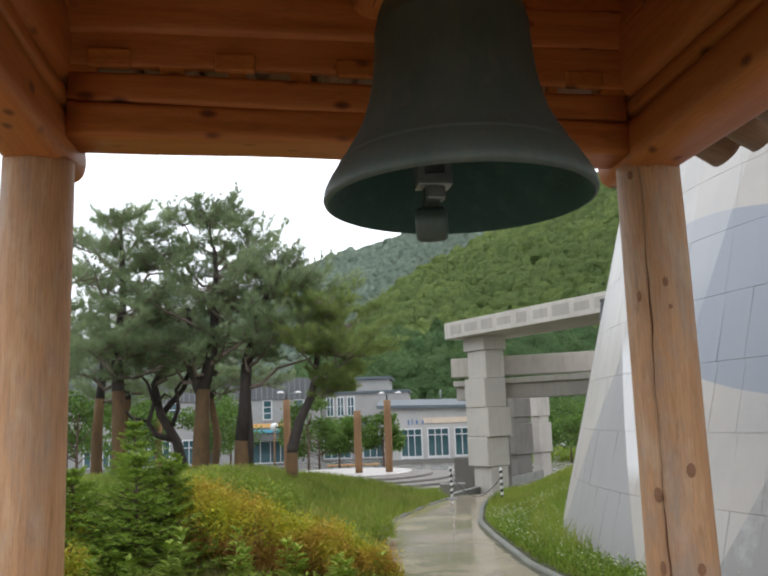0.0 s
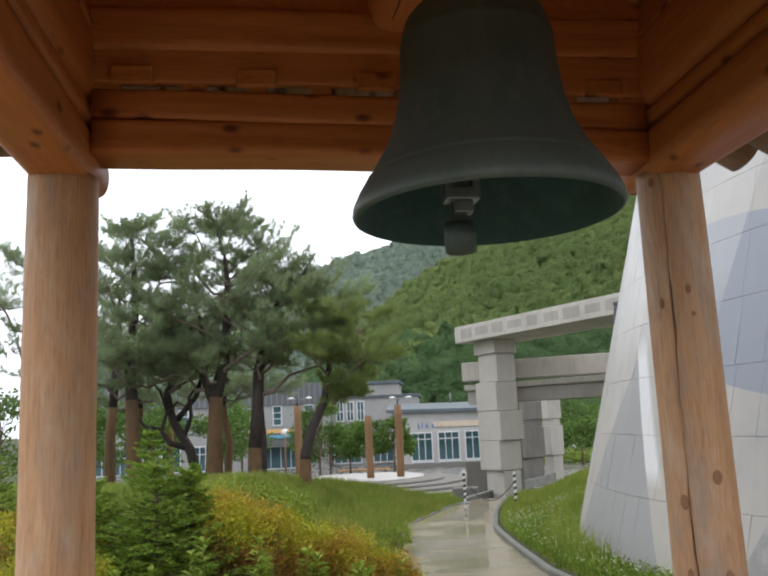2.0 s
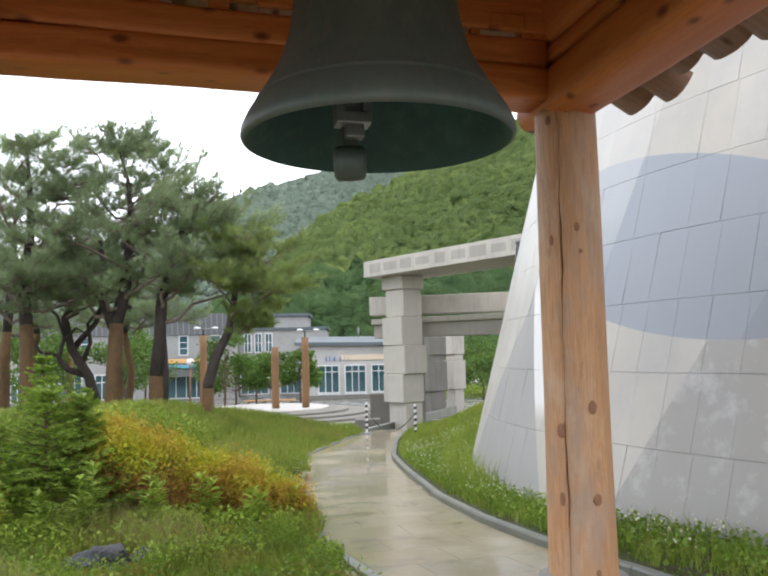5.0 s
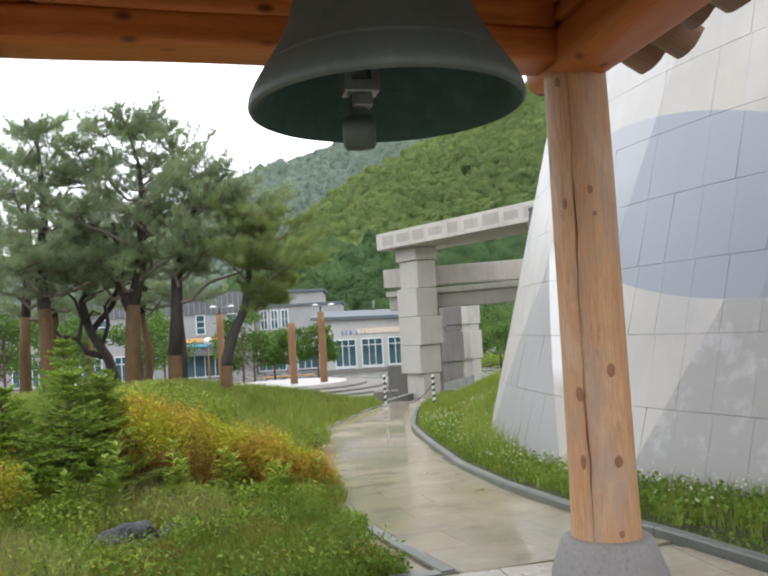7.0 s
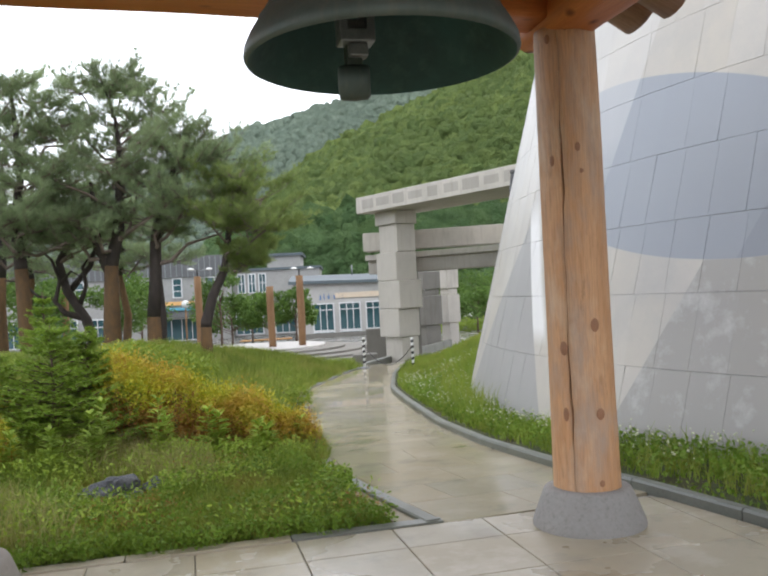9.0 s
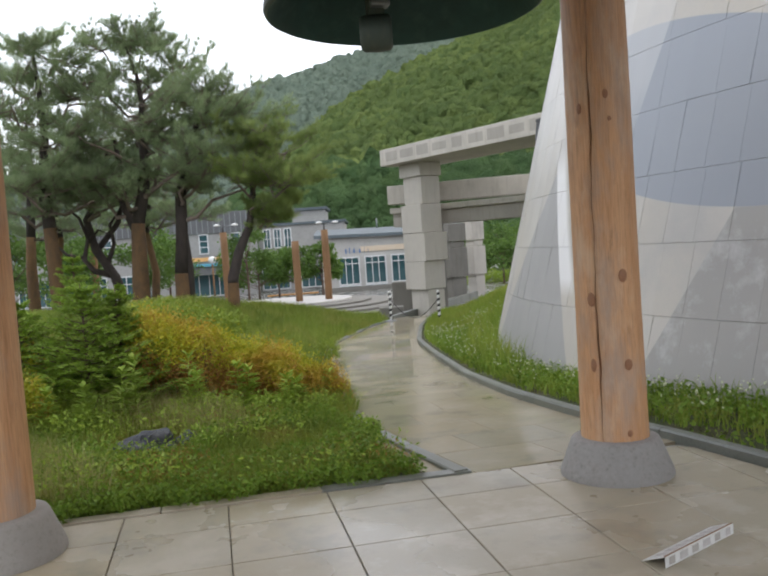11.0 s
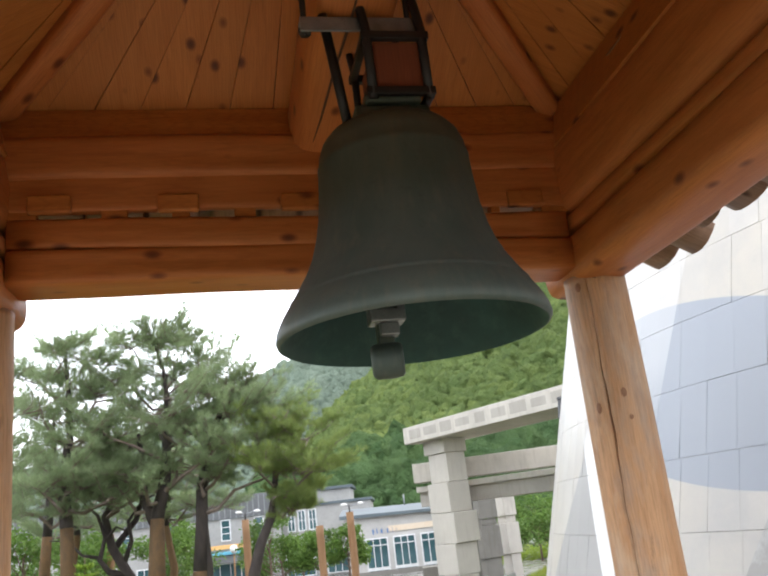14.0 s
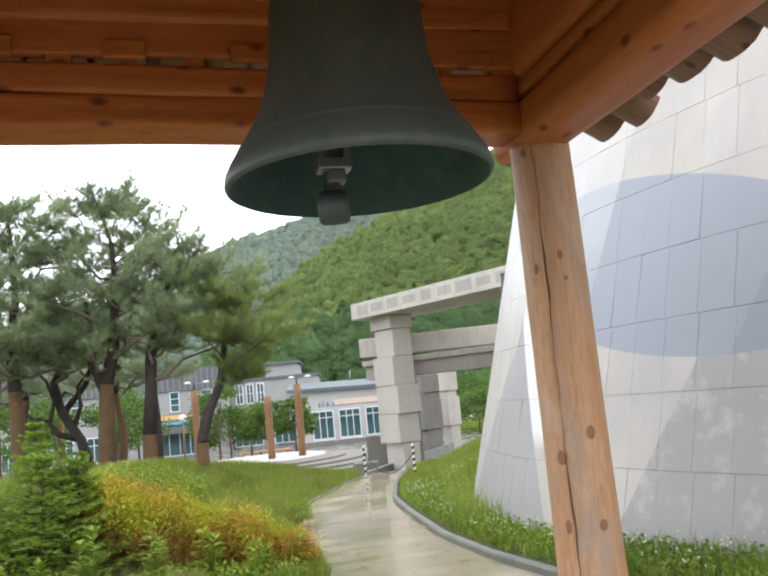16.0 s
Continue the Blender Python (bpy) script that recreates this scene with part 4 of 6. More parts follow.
for i in range(7):
    part("grey_patch", box(0.05, 0.055, 0.003), M_GALV_DULL, GUARD, "", pose(0.06 + 0.075 * i, 0.060, 0.0315, -22.5, 0, 0))

# striped posts at the end of the path
for x, y, foot in ((6.94, 20.9, True), (7.5, 18.72, True)):
    z = float(fall(y))
    b = thing("bollard", x, y, z, "thin black and white striped plastic bollard on a foot", "bollard", 0, "bollards at the path's end")
    part("post_tube", lathe([(0.035, 0.03), (0.035, 0.80), (0.03, 0.84), (0, 0.85)], 16), M_WHITE, b)
    for i in range(5):
        bm_v, bm_f = [], []
        for k in range(13):
            a = 2 * math.pi * k / 12
            for zz in (0.1 + 0.145 * i + 0.05 * k / 12, 0.17 + 0.145 * i + 0.05 * k / 12):
                bm_v.append((0.0365 * math.cos(a), 0.0365 * math.sin(a), zz))
        for k in range(12):
            bm_f.append((2 * k, 2 * k + 2, 2 * k + 3, 2 * k + 1))
        part("stripe", mesh(bm_v, bm_f), M_BLACK, b)
    part("foot_plate", lathe([(0, 0), (0.15, 0), (0.15, 0.02), (0.05, 0.045), (0, 0.045)], 20), M_GALV, b)

CHAIN = thing("barrier_chain", 7.5, 18.72, float(fall(18.72)), "thin dark chain sagging between the striped bollards", "chain")
chain_pts = [Vector((0, 0, 0.62)).lerp(Vector((-0.56, 2.18, 0.56)), k / 24) - Vector((0, 0, 0.50 * math.sin(math.pi * k / 24))) for k in range(25)]
part("chain_run", tube(chain_pts, [0.011] * 25, 6), M_STEEL, CHAIN)

# ---- plants ----
def blades(x, y, z, h, w, lean, rng):
    """Grass blades as bent strips of three triangles each."""
    n = len(x)
    a = rng.uniform(0, 2 * np.pi, n)
    b = rng.uniform(0, 2 * np.pi, n)
    dx, dy = np.cos(a) * w / 2, np.sin(a) * w / 2
    lx, ly = np.cos(b) * lean * h, np.sin(b) * lean * h
    v = np.empty((n, 5, 3))
    v[:, 0] = np.stack([x - dx, y - dy, z - 0.02], 1)
    v[:, 1] = np.stack([x + dx, y + dy, z - 0.02], 1)
    v[:, 2] = np.stack([x - 0.8 * dx + 0.35 * lx, y - 0.8 * dy + 0.35 * ly, z + 0.6 * h], 1)
    v[:, 3] = np.stack([x + 0.8 * dx + 0.35 * lx, y + 0.8 * dy + 0.35 * ly, z + 0.6 * h], 1)
    v[:, 4] = np.stack([x + lx, y + ly, z + h * (1 - 0.3 * lean ** 2)], 1)
    i = np.arange(n)[:, None] * 5
    f = np.concatenate([i + np.array([[0, 1, 3]]), i + np.array([[0, 3, 2]]), i + np.array([[2, 3, 4]])])
    return quick_mesh(v.reshape(-1, 3), f)


def leaf_mesh(p, size, rng, droop=0.0, aspect=0.5):
    """Pointed leaves (two triangles folded on the midrib) at points p, turned at random."""
    n = len(p)
    d = rng.normal(size=(n, 3))
    d[:, 2] = d[:, 2] * 0.7 - droop
    d /= np.linalg.norm(d, axis=1)[:, None]
    e = np.cross(d, rng.normal(size=(n, 3)))
    e /= np.linalg.norm(e, axis=1)[:, None] + 1e-9
    nn = np.cross(d, e)
    s = np.asarray(size)[:, None] if np.ndim(size) else np.full((n, 1), size)
    v = np.empty((n, 4, 3))
    v[:, 0] = p
    v[:, 1] = p + d * s * 0.5 + e * s * aspect * 0.5 + nn * s * 0.08
    v[:, 2] = p + d * s
    v[:, 3] = p + d * s * 0.5 - e * s * aspect * 0.5 + nn * s * 0.08
    i = np.arange(n)[:, None] * 4
    return quick_mesh(v.reshape(-1, 3), np.concatenate([i + np.array([[0, 1, 2]]), i + np.array([[0, 2, 3]])]))


def in_ellipsoids(blobs, n, rng, shell=0.45):
    """Points spread through a list of (x, y, z, rx, ry, rz), denser towards the outside."""
    blobs = np.array(blobs, float)
    wgt = blobs[:, 3] * blobs[:, 4] + blobs[:, 3] * blobs[:, 5]
    k = rng.choice(len(blobs), n, p=wgt / wgt.sum())
    d = rng.normal(size=(n, 3))
    d /= np.linalg.norm(d, axis=1)[:, None]
    r = (shell + (1 - shell) * rng.uniform(0, 1, n) ** 0.7) * rng.normal(1, 0.09, n)
    return blobs[k, :3] + d * r[:, None] * blobs[k, 3:]


def scatter(n, x0, x1, y0, y1, rng, keep):
    x, y = rng.uniform(x0, x1, n), rng.uniform(y0, y1, n)
    m = keep(x, y)
    return x[m], y[m]


def on_left(x, y):
    return (x < path_left(y) - lerp_table(y, [4.7, 5.6, 6.6, 9.0, 14.0], [0.28, 0.22, 0.08, 0.05, 0.03]) + 0.06 * np.sin(5 * y)) & (y > 4.9 - 0.105 * (x - 2.05))


def on_right(x, y):
    d = np.hypot(x - CONE[0], y - CONE[1])
    return (x > path_right(y) + 0.17) & (d > CONE[2] + 0.02)


g = np.random.default_rng(21)
# short rough grass close by, longer further off
x, y = scatter(150000, -4.5, 3.0, 4.8, 11.0, g, on_left)
near_rock = np.hypot(x - 0.14, y - 6.86) > 0.30
x, y = x[near_rock], y[near_rock]
patch = 0.6 + 0.8 * (0.5 + 0.5 * np.sin(1.7 * x + 0.6) * np.sin(1.3 * y + 1.0))
put("meadow", blades(x, y, ground_height(x, y), g.uniform(0.09, 0.30, len(x)) * patch * lerp_table(y, [5.0, 6.8, 7.8], [0.55, 0.65, 1.0]), g.uniform(0.005, 0.011, len(x)), g.uniform(0.1, 0.9, len(x)), g), M_GRASS,
    label="long uneven summer grass on a low mound", category="grass", kind="stuff")
x, y = scatter(130000, -9, 7.0, 10.5, 22.5, g, on_left)
put("mound_grass", blades(x, y, ground_height(x, y), g.uniform(0.12, 0.30, len(x)), g.uniform(0.010, 0.018, len(x)), g.uniform(0.1, 0.7, len(x)), g), M_GRASS_R,
    label="bright green grass along the crest of the mound", category="grass", kind="stuff")
x, y = scatter(150000, 3.6, 12, 2.5, 23, g, on_right)
tall = np.where(np.hypot(x - CONE[0], y - CONE[1]) < CONE[2] + 0.5, np.where(y > 8.5, 2.5, 1.35), 1.0) * g.uniform(0.5, 1.1, len(x))
put("verge_grass", blades(x, y, ground_height(x, y), g.uniform(0.06, 0.21, len(x)) * tall, g.uniform(0.006, 0.013, len(x)), g.uniform(0.1, 0.7, len(x)), g), M_VERGE,
    label="fresh green grass with clover beside the kerb", category="grass", kind="stuff")
# clover and broad weeds
x, y = scatter(24000, -3.6, 2.4, 4.9, 8.6, g, lambda a, b: on_left(a, b) & (np.sin(2.1 * a - 1.9 * b + 1.0) + np.sin(3.7 * b + 2.3 * a) > 0.1) & (np.hypot(a - 0.14, b - 6.86) > 0.33))
put("leafy_weeds", leaf_mesh(np.stack([x, y, ground_height(x, y) + g.uniform(0.05, 0.26, len(x))], 1), g.uniform(0.02, 0.055, len(x)), g, -0.2, 0.35), M_WEED,
    label="bright narrow-leaved weeds through the grass", category="weeds", kind="stuff")
x, y = scatter(15000, -3.2, 2.2, 5.0, 7.6, g, lambda a, b: on_left(a, b) & (np.sin(2.6 * a + 0.7 * b) * np.sin(1.9 * b - 0.6 * a) > 0.45) & (np.hypot(a - 0.14, b - 6.86) > 0.33))
put("russet_weeds", leaf_mesh(np.stack([x, y, ground_height(x, y) + g.uniform(0.04, 0.18, len(x))], 1), g.uniform(0.02, 0.045, len(x)), g, 0.0, 0.3), M_RUST,
    label="russet dying stalks in patches of grass", category="weeds", kind="stuff")
x, y = scatter(56000, -3.5, 2.6, 4.8, 9.0, g, lambda a, b: on_left(a, b) & (np.sin(2.7 * a + 1.3 * b) + np.sin(4.1 * b - 1.9 * a) + 0.5 * (7.0 - b) > -0.2) & (np.hypot(a - 0.14, b - 6.86) > 0.33))
put("clover_left", leaf_mesh(np.stack([x, y, ground_height(x, y) + g.uniform(0.02, 0.20, len(x))], 1), g.uniform(0.016, 0.045, len(x)), g, 0.0, 0.55), M_CLOVER,
    label="clover and broad weeds among the grass", category="weeds", kind="stuff").name = "clover"
x, y = scatter(75000, 3.6, 8, 2.5, 14, g, on_right)
put("verge_clover", leaf_mesh(np.stack([x, y, ground_height(x, y) + g.uniform(0.02, 0.18, len(x))], 1), g.uniform(0.02, 0.05, len(x)), g, 0.0, 0.7), M_CLOVER,
    label="clover leaves beside the kerb", category="weeds", kind="stuff")
x, y = scatter(2900, 3.9, 7.5, 4.6, 15, g, lambda a, b: on_right(a, b) & (np.sin(1.9 * a + 0.8 * b) * np.sin(1.1 * b) > -0.25))
fl = ball(1.0, 1)
fv = np.empty(len(fl.vertices) * 3)
fl.vertices.foreach_get("co", fv)
fv = fv.reshape(-1, 3)
ff = np.array([p.vertices[:] for p in fl.polygons])
n = len(x)
pts = np.stack([x, y, ground_height(x, y) + g.uniform(0.12, 0.27, n)], 1)
put("clover_flowers", quick_mesh((fv[None] * g.uniform(0.006, 0.0125, n)[:, None, None] + pts[:, None]).reshape(-1, 3), (ff[None] + (np.arange(n) * len(fv))[:, None, None]).reshape(-1, 3)), M_FLOWER,
    label="small white clover flowers in the grass", category="flowers", kind="stuff")


x, y = scatter(26000, -4.0, 2.4, 5.2, 9.5, g, lambda a, b: on_left(a, b) & (np.sin(1.3 * a - 0.9 * b + 2.0) + np.sin(2.9 * a + 1.7 * b) > 0.7) & (np.hypot(a - 0.14, b - 6.86) > 0.36))
put("dry_grass", blades(x, y, ground_height(x, y), g.uniform(0.14, 0.42, len(x)), g.uniform(0.003, 0.007, len(x)), g.uniform(0.1, 0.7, len(x)), g), M_DRY,
    label="thin straw-coloured grass stalks in patches", category="grass", kind="stuff")

u = g.uniform(0.22, 5.2, 9000)
back = np.abs(g.normal(0.0, 0.10, 9000)) - 0.03 + 0.04 * np.sin(7 * u) + 0.03 * np.sin(17 * u)
x, y = 2.0 - u + 0.105 * back, 4.84 + 0.105 * u + back
put("edge_fringe", leaf_mesh(np.stack([x, y, np.maximum(ground_height(x, y), -0.02) + g.uniform(0.02, 0.14, len(x))], 1), g.uniform(0.015, 0.042, len(x)), g, 0.15, 0.45), M_CLOVER,
    label="leafy weeds spilling over the paving edge", category="weeds", kind="stuff")


def shrub(name, blobs, n, size, mat, label, seed, category="shrub"):
    """Leaves round a bunch of stems."""
    rng = np.random.default_rng(seed)
    bx, by = np.mean([b[0] for b in blobs]), np.mean([b[1] for b in blobs])
    gz = float(ground_height(bx, by))
    root = thing(name, bx, by, gz, label, category)
    off = np.array([bx, by, gz])
    p = in_ellipsoids(blobs, n, rng) - off
    if mat is M_SHRUB:
        mid = np.interp(p[:, 0], np.sort([b[0] - bx for b in blobs]), [b[2] - gz for b in sorted(blobs)])
        old = p[:, 2] + rng.normal(size=n) * 0.09 + 0.08 * np.sin(5.0 * (p[:, 0] + bx)) < mid + 0.03
        part("old_leaves", leaf_mesh(p[old], rng.uniform(0.6, 1.2, old.sum()) * size, rng, -0.2, 0.45), M_RUST, root, "russet older leaves")
        p = p[~old]
        tip = p[:, 2] > mid[~old] + 0.12
        p = np.concatenate([p, p[tip] + np.abs(rng.normal(size=(tip.sum(), 3))) * np.array([0.02, 0.02, 0.07])])
    part("leaves", leaf_mesh(p, rng.uniform(0.6, 1.3, len(p)) * size, rng, -0.55, 0.42), mat, root)
    stems = []
    for b in blobs:
        for k in range(5):
            q = np.array(b[:3]) + rng.normal(size=3) * np.array(b[3:]) * 0.5
            foot = np.array([b[0] + rng.normal() * 0.08, b[1] + rng.normal() * 0.08, float(ground_height(b[0], b[1])) - 0.03])
            mid = (foot + q) / 2 + rng.normal(size=3) * 0.04
            stems.append((tube([foot - off, mid - off, q - off], [0.009, 0.007, 0.003], 5), Matrix()))
    part("stem_growth", joined(stems), M_TWIG, root, "", kind="stuff")
    return root


# the golden shrubs in a sloping row, and greener ones behind them
shrub("golden_shrub", [(0.35, 8.9, 0.50, 0.42, 0.5, 0.42), (0.75, 8.7, 0.40, 0.38, 0.45, 0.38), (0.15, 9.2, 0.62, 0.3, 0.4, 0.35)], 15000, 0.040, M_SHRUB, "golden-green shrub with reddish tips on the mound", 31)
shrub("golden_shrub", [(1.15, 8.5, 0.24, 0.38, 0.42, 0.33), (1.5, 8.4, 0.17, 0.34, 0.4, 0.33)], 13000, 0.038, M_SHRUB, "golden-orange shrub sloping toward the path", 32)
shrub("golden_shrub", [(1.85, 8.3, 0.02, 0.30, 0.36, 0.26), (2.05, 8.25, -0.05, 0.2, 0.3, 0.22)], 8000, 0.036, M_SHRUB, "low orange-tipped shrub overhanging the path", 33)
shrub("green_shrub", [(0.5, 11.0, 0.72, 0.6, 0.6, 0.3), (1.0, 10.6, 0.58, 0.5, 0.6, 0.28)], 5600, 0.06, M_SHRUB_G, "yellow-green shrub behind the golden shrubs", 34)
shrub("green_shrub", [(-1.3, 9.0, 0.45, 0.5, 0.5, 0.38), (-1.9, 9.3, 0.5, 0.4, 0.5, 0.35)], 3600, 0.06, M_SHRUB, "yellow-green shrub beside the young fir", 35)
shrub("golden_shrub", [(-0.95, 7.9, 0.22, 0.28, 0.3, 0.26), (-1.5, 8.0, 0.25, 0.35, 0.3, 0.3)], 6500, 0.037, M_SHRUB, "low golden-green shrub before the firs", 40)
shrub("path_shrub", [(3.05, 12.6, -0.12, 0.22, 0.3, 0.2)], 900, 0.05, M_SHRUB_G, "small dark green shrub at the path's edge", 36)
shrub("low_weed", [(1.25, 7.75, 0.0, 0.5, 0.22, 0.16), (0.6, 7.8, 0.06, 0.45, 0.2, 0.18), (1.7, 7.7, -0.06, 0.28, 0.2, 0.15)], 2600, 0.042, M_WEED, "low leafy green weeds before the golden shrubs", 38, "weed")
shrub("low_weed", [(-0.5, 7.6, 0.08, 0.5, 0.25, 0.17), (-1.2, 7.7, 0.1, 0.5, 0.25, 0.2)], 2000, 0.042, M_WEED, "low leafy green weeds before the firs", 39, "weed")
shrub("path_weed", [(1.82, 6.15, 0.04, 0.08, 0.08, 0.08)], 260, 0.035, M_FIR, "small dark leafy weed at the paving edge", 37, "weed")


def tall_weed(x, y, h, seed):
    rng = np.random.default_rng(seed)
    z = float(ground_height(x, y))
    root = thing("tall_weed", x, y, z, "upright bright green weed with narrow leaves", "weed", 0, "tall weeds in the grass")
    part("stem", tube([(0, 0, -0.02), (0.01, 0, h * 0.65), (0.02, 0.01, h * 1.28)], [0.006, 0.005, 0.002], 6), M_WEED, root)
    h *= 1.3
    n = 84
    f = rng.uniform(0.15, 1.0, n)
    a = np.arange(n) * 2.4
    ln = 0.19 * (1.15 - 0.6 * f)
    d = np.stack([np.cos(a), np.sin(a), np.full(n, 0.35) + 0.5 * (f > 0.85)], 1)
    d /= np.linalg.norm(d, axis=1)[:, None]
    s = np.stack([-np.sin(a), np.cos(a), np.zeros(n)], 1)
    p = np.stack([0.02 * f, 0.01 * f, h * f], 1)
    v = np.empty((n, 4, 3))
    v[:, 0], v[:, 2] = p, p + d * ln[:, None] - np.array([0, 0, 0.02])
    v[:, 1], v[:, 3] = p + d * ln[:, None] * 0.5 + s * 0.017, p + d * ln[:, None] * 0.5 - s * 0.017
    i = np.arange(n)[:, None] * 4
    part("leaves", quick_mesh(v.reshape(-1, 3), np.concatenate([i + np.array([[0, 1, 2]]), i + np.array([[0, 2, 3]])])), M_WEED, root)


for k, (wx, wy, wh) in enumerate(((-0.10, 7.75, 0.46), (0.02, 7.8, 0.54), (-0.42, 7.7, 0.40), (0.52, 7.9, 0.52), (0.60, 8.05, 0.38), (1.45, 7.8, 0.34), (1.55, 7.85, 0.30), (1.0, 8.05, 0.42), (1.1, 8.0, 0.4), (-0.75, 7.7, 0.4), (1.95, 8.1, 0.36), (-1.2, 8.0, 0.45))):
    tall_weed(wx, wy, wh, 60 + k)


def young_fir(x, y, h, spread, seed, label, levels=12):
    """Whorls of flat branches set with short needles."""
    rng = np.random.default_rng(seed)
    z = float(ground_height(x, y))
    root = thing("young_fir", x, y, z, label, "conifer")
    part("trunk", tube([(0, 0, -0.03), (0.01, 0, h * 0.5), (0, 0.01, h)], [0.03, 0.018, 0.004], 8), M_TWIG, root)
    segs, nd = [], []
    for k in range(levels):
        f = 0.05 + 0.93 * k / levels
        ln0 = spread * (1 - f) ** 0.95 + 0.02
        for b in range(9):
            a = b * 0.698 + k * 0.37 + rng.normal() * 0.13
            ln = ln0 * rng.uniform(0.72, 1.15)
            tip = np.array([math.cos(a) * ln, math.sin(a) * ln, 0.22 * ln + 0.03])
            s = np.array([0, 0, f * h + rng.normal() * 0.03])
            segs.append((s, s + tip * 0.55 - np.array([0, 0, 0.07 * ln]), s + tip))
            side = np.array([-math.sin(a), math.cos(a), 0.0])
            m = max(3, int(9 * ln / spread))
            nd.append((s + tip * 0.5, s + tip * 1.04))
            for q in range(m):
                w = (q + 0.6) / m
                root_pt = s + tip * w - np.array([0, 0, 0.07 * ln * math.sin(3.14 * w)])
                sl = ln * 0.42 * (1.12 - w) + 0.02
                for sg in (-1, 1):
                    nd.append((root_pt, root_pt + side * sg * sl + tip / ln * sl * 0.7 + rng.normal(size=3) * np.array([0.012, 0.012, 0.006])))
    part("twig_growth", joined([(tube([list(a), list(b), list(c)], [0.007, 0.005, 0.002], 4), Matrix()) for a, b, c in segs]), M_TWIG, root, "", kind="stuff")
    a = np.array([q[0] for q in nd])
    b = np.array([q[1] for q in nd])
    per = 22
    w = np.tile(np.linspace(0.05, 1.0, per), len(a))
    along = np.repeat((b - a) / (np.linalg.norm(b - a, axis=1)[:, None] + 1e-6), per, 0)
    p = np.repeat(a, per, 0) + np.repeat(b - a, per, 0) * w[:, None]
    # needles lie in flat sprays on both sides of each twig
    flat = np.cross(along, np.array([0.0, 0.0, 1.0]))
    d = along * 0.75 + flat * rng.choice([-1.0, 1.0], len(p))[:, None] * rng.uniform(0.4, 0.9, len(p))[:, None]
    d = d + rng.normal(size=d.shape) * np.array([0.15, 0.15, 0.38])
    d /= np.linalg.norm(d, axis=1)[:, None]
    e = np.cross(d, np.array([0.0, 0.0, 1.0]) + rng.normal(size=d.shape) * 0.5)
    e /= np.linalg.norm(e, axis=1)[:, None]
    n = len(p)
    ln = rng.uniform(0.03, 0.052, n)[:, None]
    v = np.empty((n, 3, 3))
    v[:, 0], v[:, 1], v[:, 2] = p - e * 0.006, p + e * 0.006, p + d * ln
    part("needles", quick_mesh(v.reshape(-1, 3), np.arange(n * 3).reshape(-1, 3)), M_FIR, root)


young_fir(-0.42, 8.75, 1.30, 0.95, 71, "bushy young green fir on the grassy mound")
young_fir(-0.09, 8.95, 1.28, 0.68, 72, "slim young green fir beside the bushy one")
young_fir(-1.05, 8.9, 1.08, 0.9, 73, "spreading young fir at the back of the mound")
young_fir(-0.7, 13.0, 1.15, 0.5, 74, "pale green young fir before the pines", 7)
young_fir(-2.6, 11.0, 1.2, 0.8, 75, "young green fir at the mound's shoulder")

# a dark flat rock in the grass
rb = bmesh.new()
bmesh.ops.create_icosphere(rb, subdivisions=4, radius=1.0)
for vtx in rb.verts:
    q = vtx.co.copy()
    vtx.co = Vector((q.x * 0.27, q.y * 0.20, q.z * 0.16)) * (1 + 0.35 * noise.noise(q * 1.6) + 0.12 * noise.noise(q * 5))
rme = bpy.data.meshes.new("mesh")
rb.to_mesh(rme)
rb.free()
put("garden_rock", rme, M_ROCK, pose(0.10, 6.88, float(ground_height(0.10, 6.88)) + 0.035, 0, 0, 20), "flat dark grey rock lying in the grass", "rock")
put("small_rock", rme.copy(), M_ROCK, pose(0.42, 6.96, float(ground_height(0.42, 6.96)) + 0.03, 0, 0, 80) @ Matrix.Diagonal((0.5, 0.5, 0.6, 1)), "small dark rock beside the flat one", "rock")


def thin_rods(a, b, r):
    """Many straight three-sided twigs in one mesh."""
    d = b - a
    d = d / (np.linalg.norm(d, axis=1)[:, None] + 1e-9)
    u = np.cross(d, np.array([0.31, 0.52, 0.80]))
    u /= np.linalg.norm(u, axis=1)[:, None] + 1e-9
    w = np.cross(d, u)
    v = np.empty((len(a), 6, 3))
    for k in range(3):
        o = (math.cos(2.094 * k) * u + math.sin(2.094 * k) * w) * r[:, None]
        v[:, k], v[:, 3 + k] = a + o, b + o * 0.6
    i = np.arange(len(a))[:, None] * 6
    f = np.concatenate([i + np.array([[k, (k + 1) % 3, 3 + (k + 1) % 3, 3 + k]]) for k in range(3)])
    return quick_mesh(v.reshape(-1, 3), f)


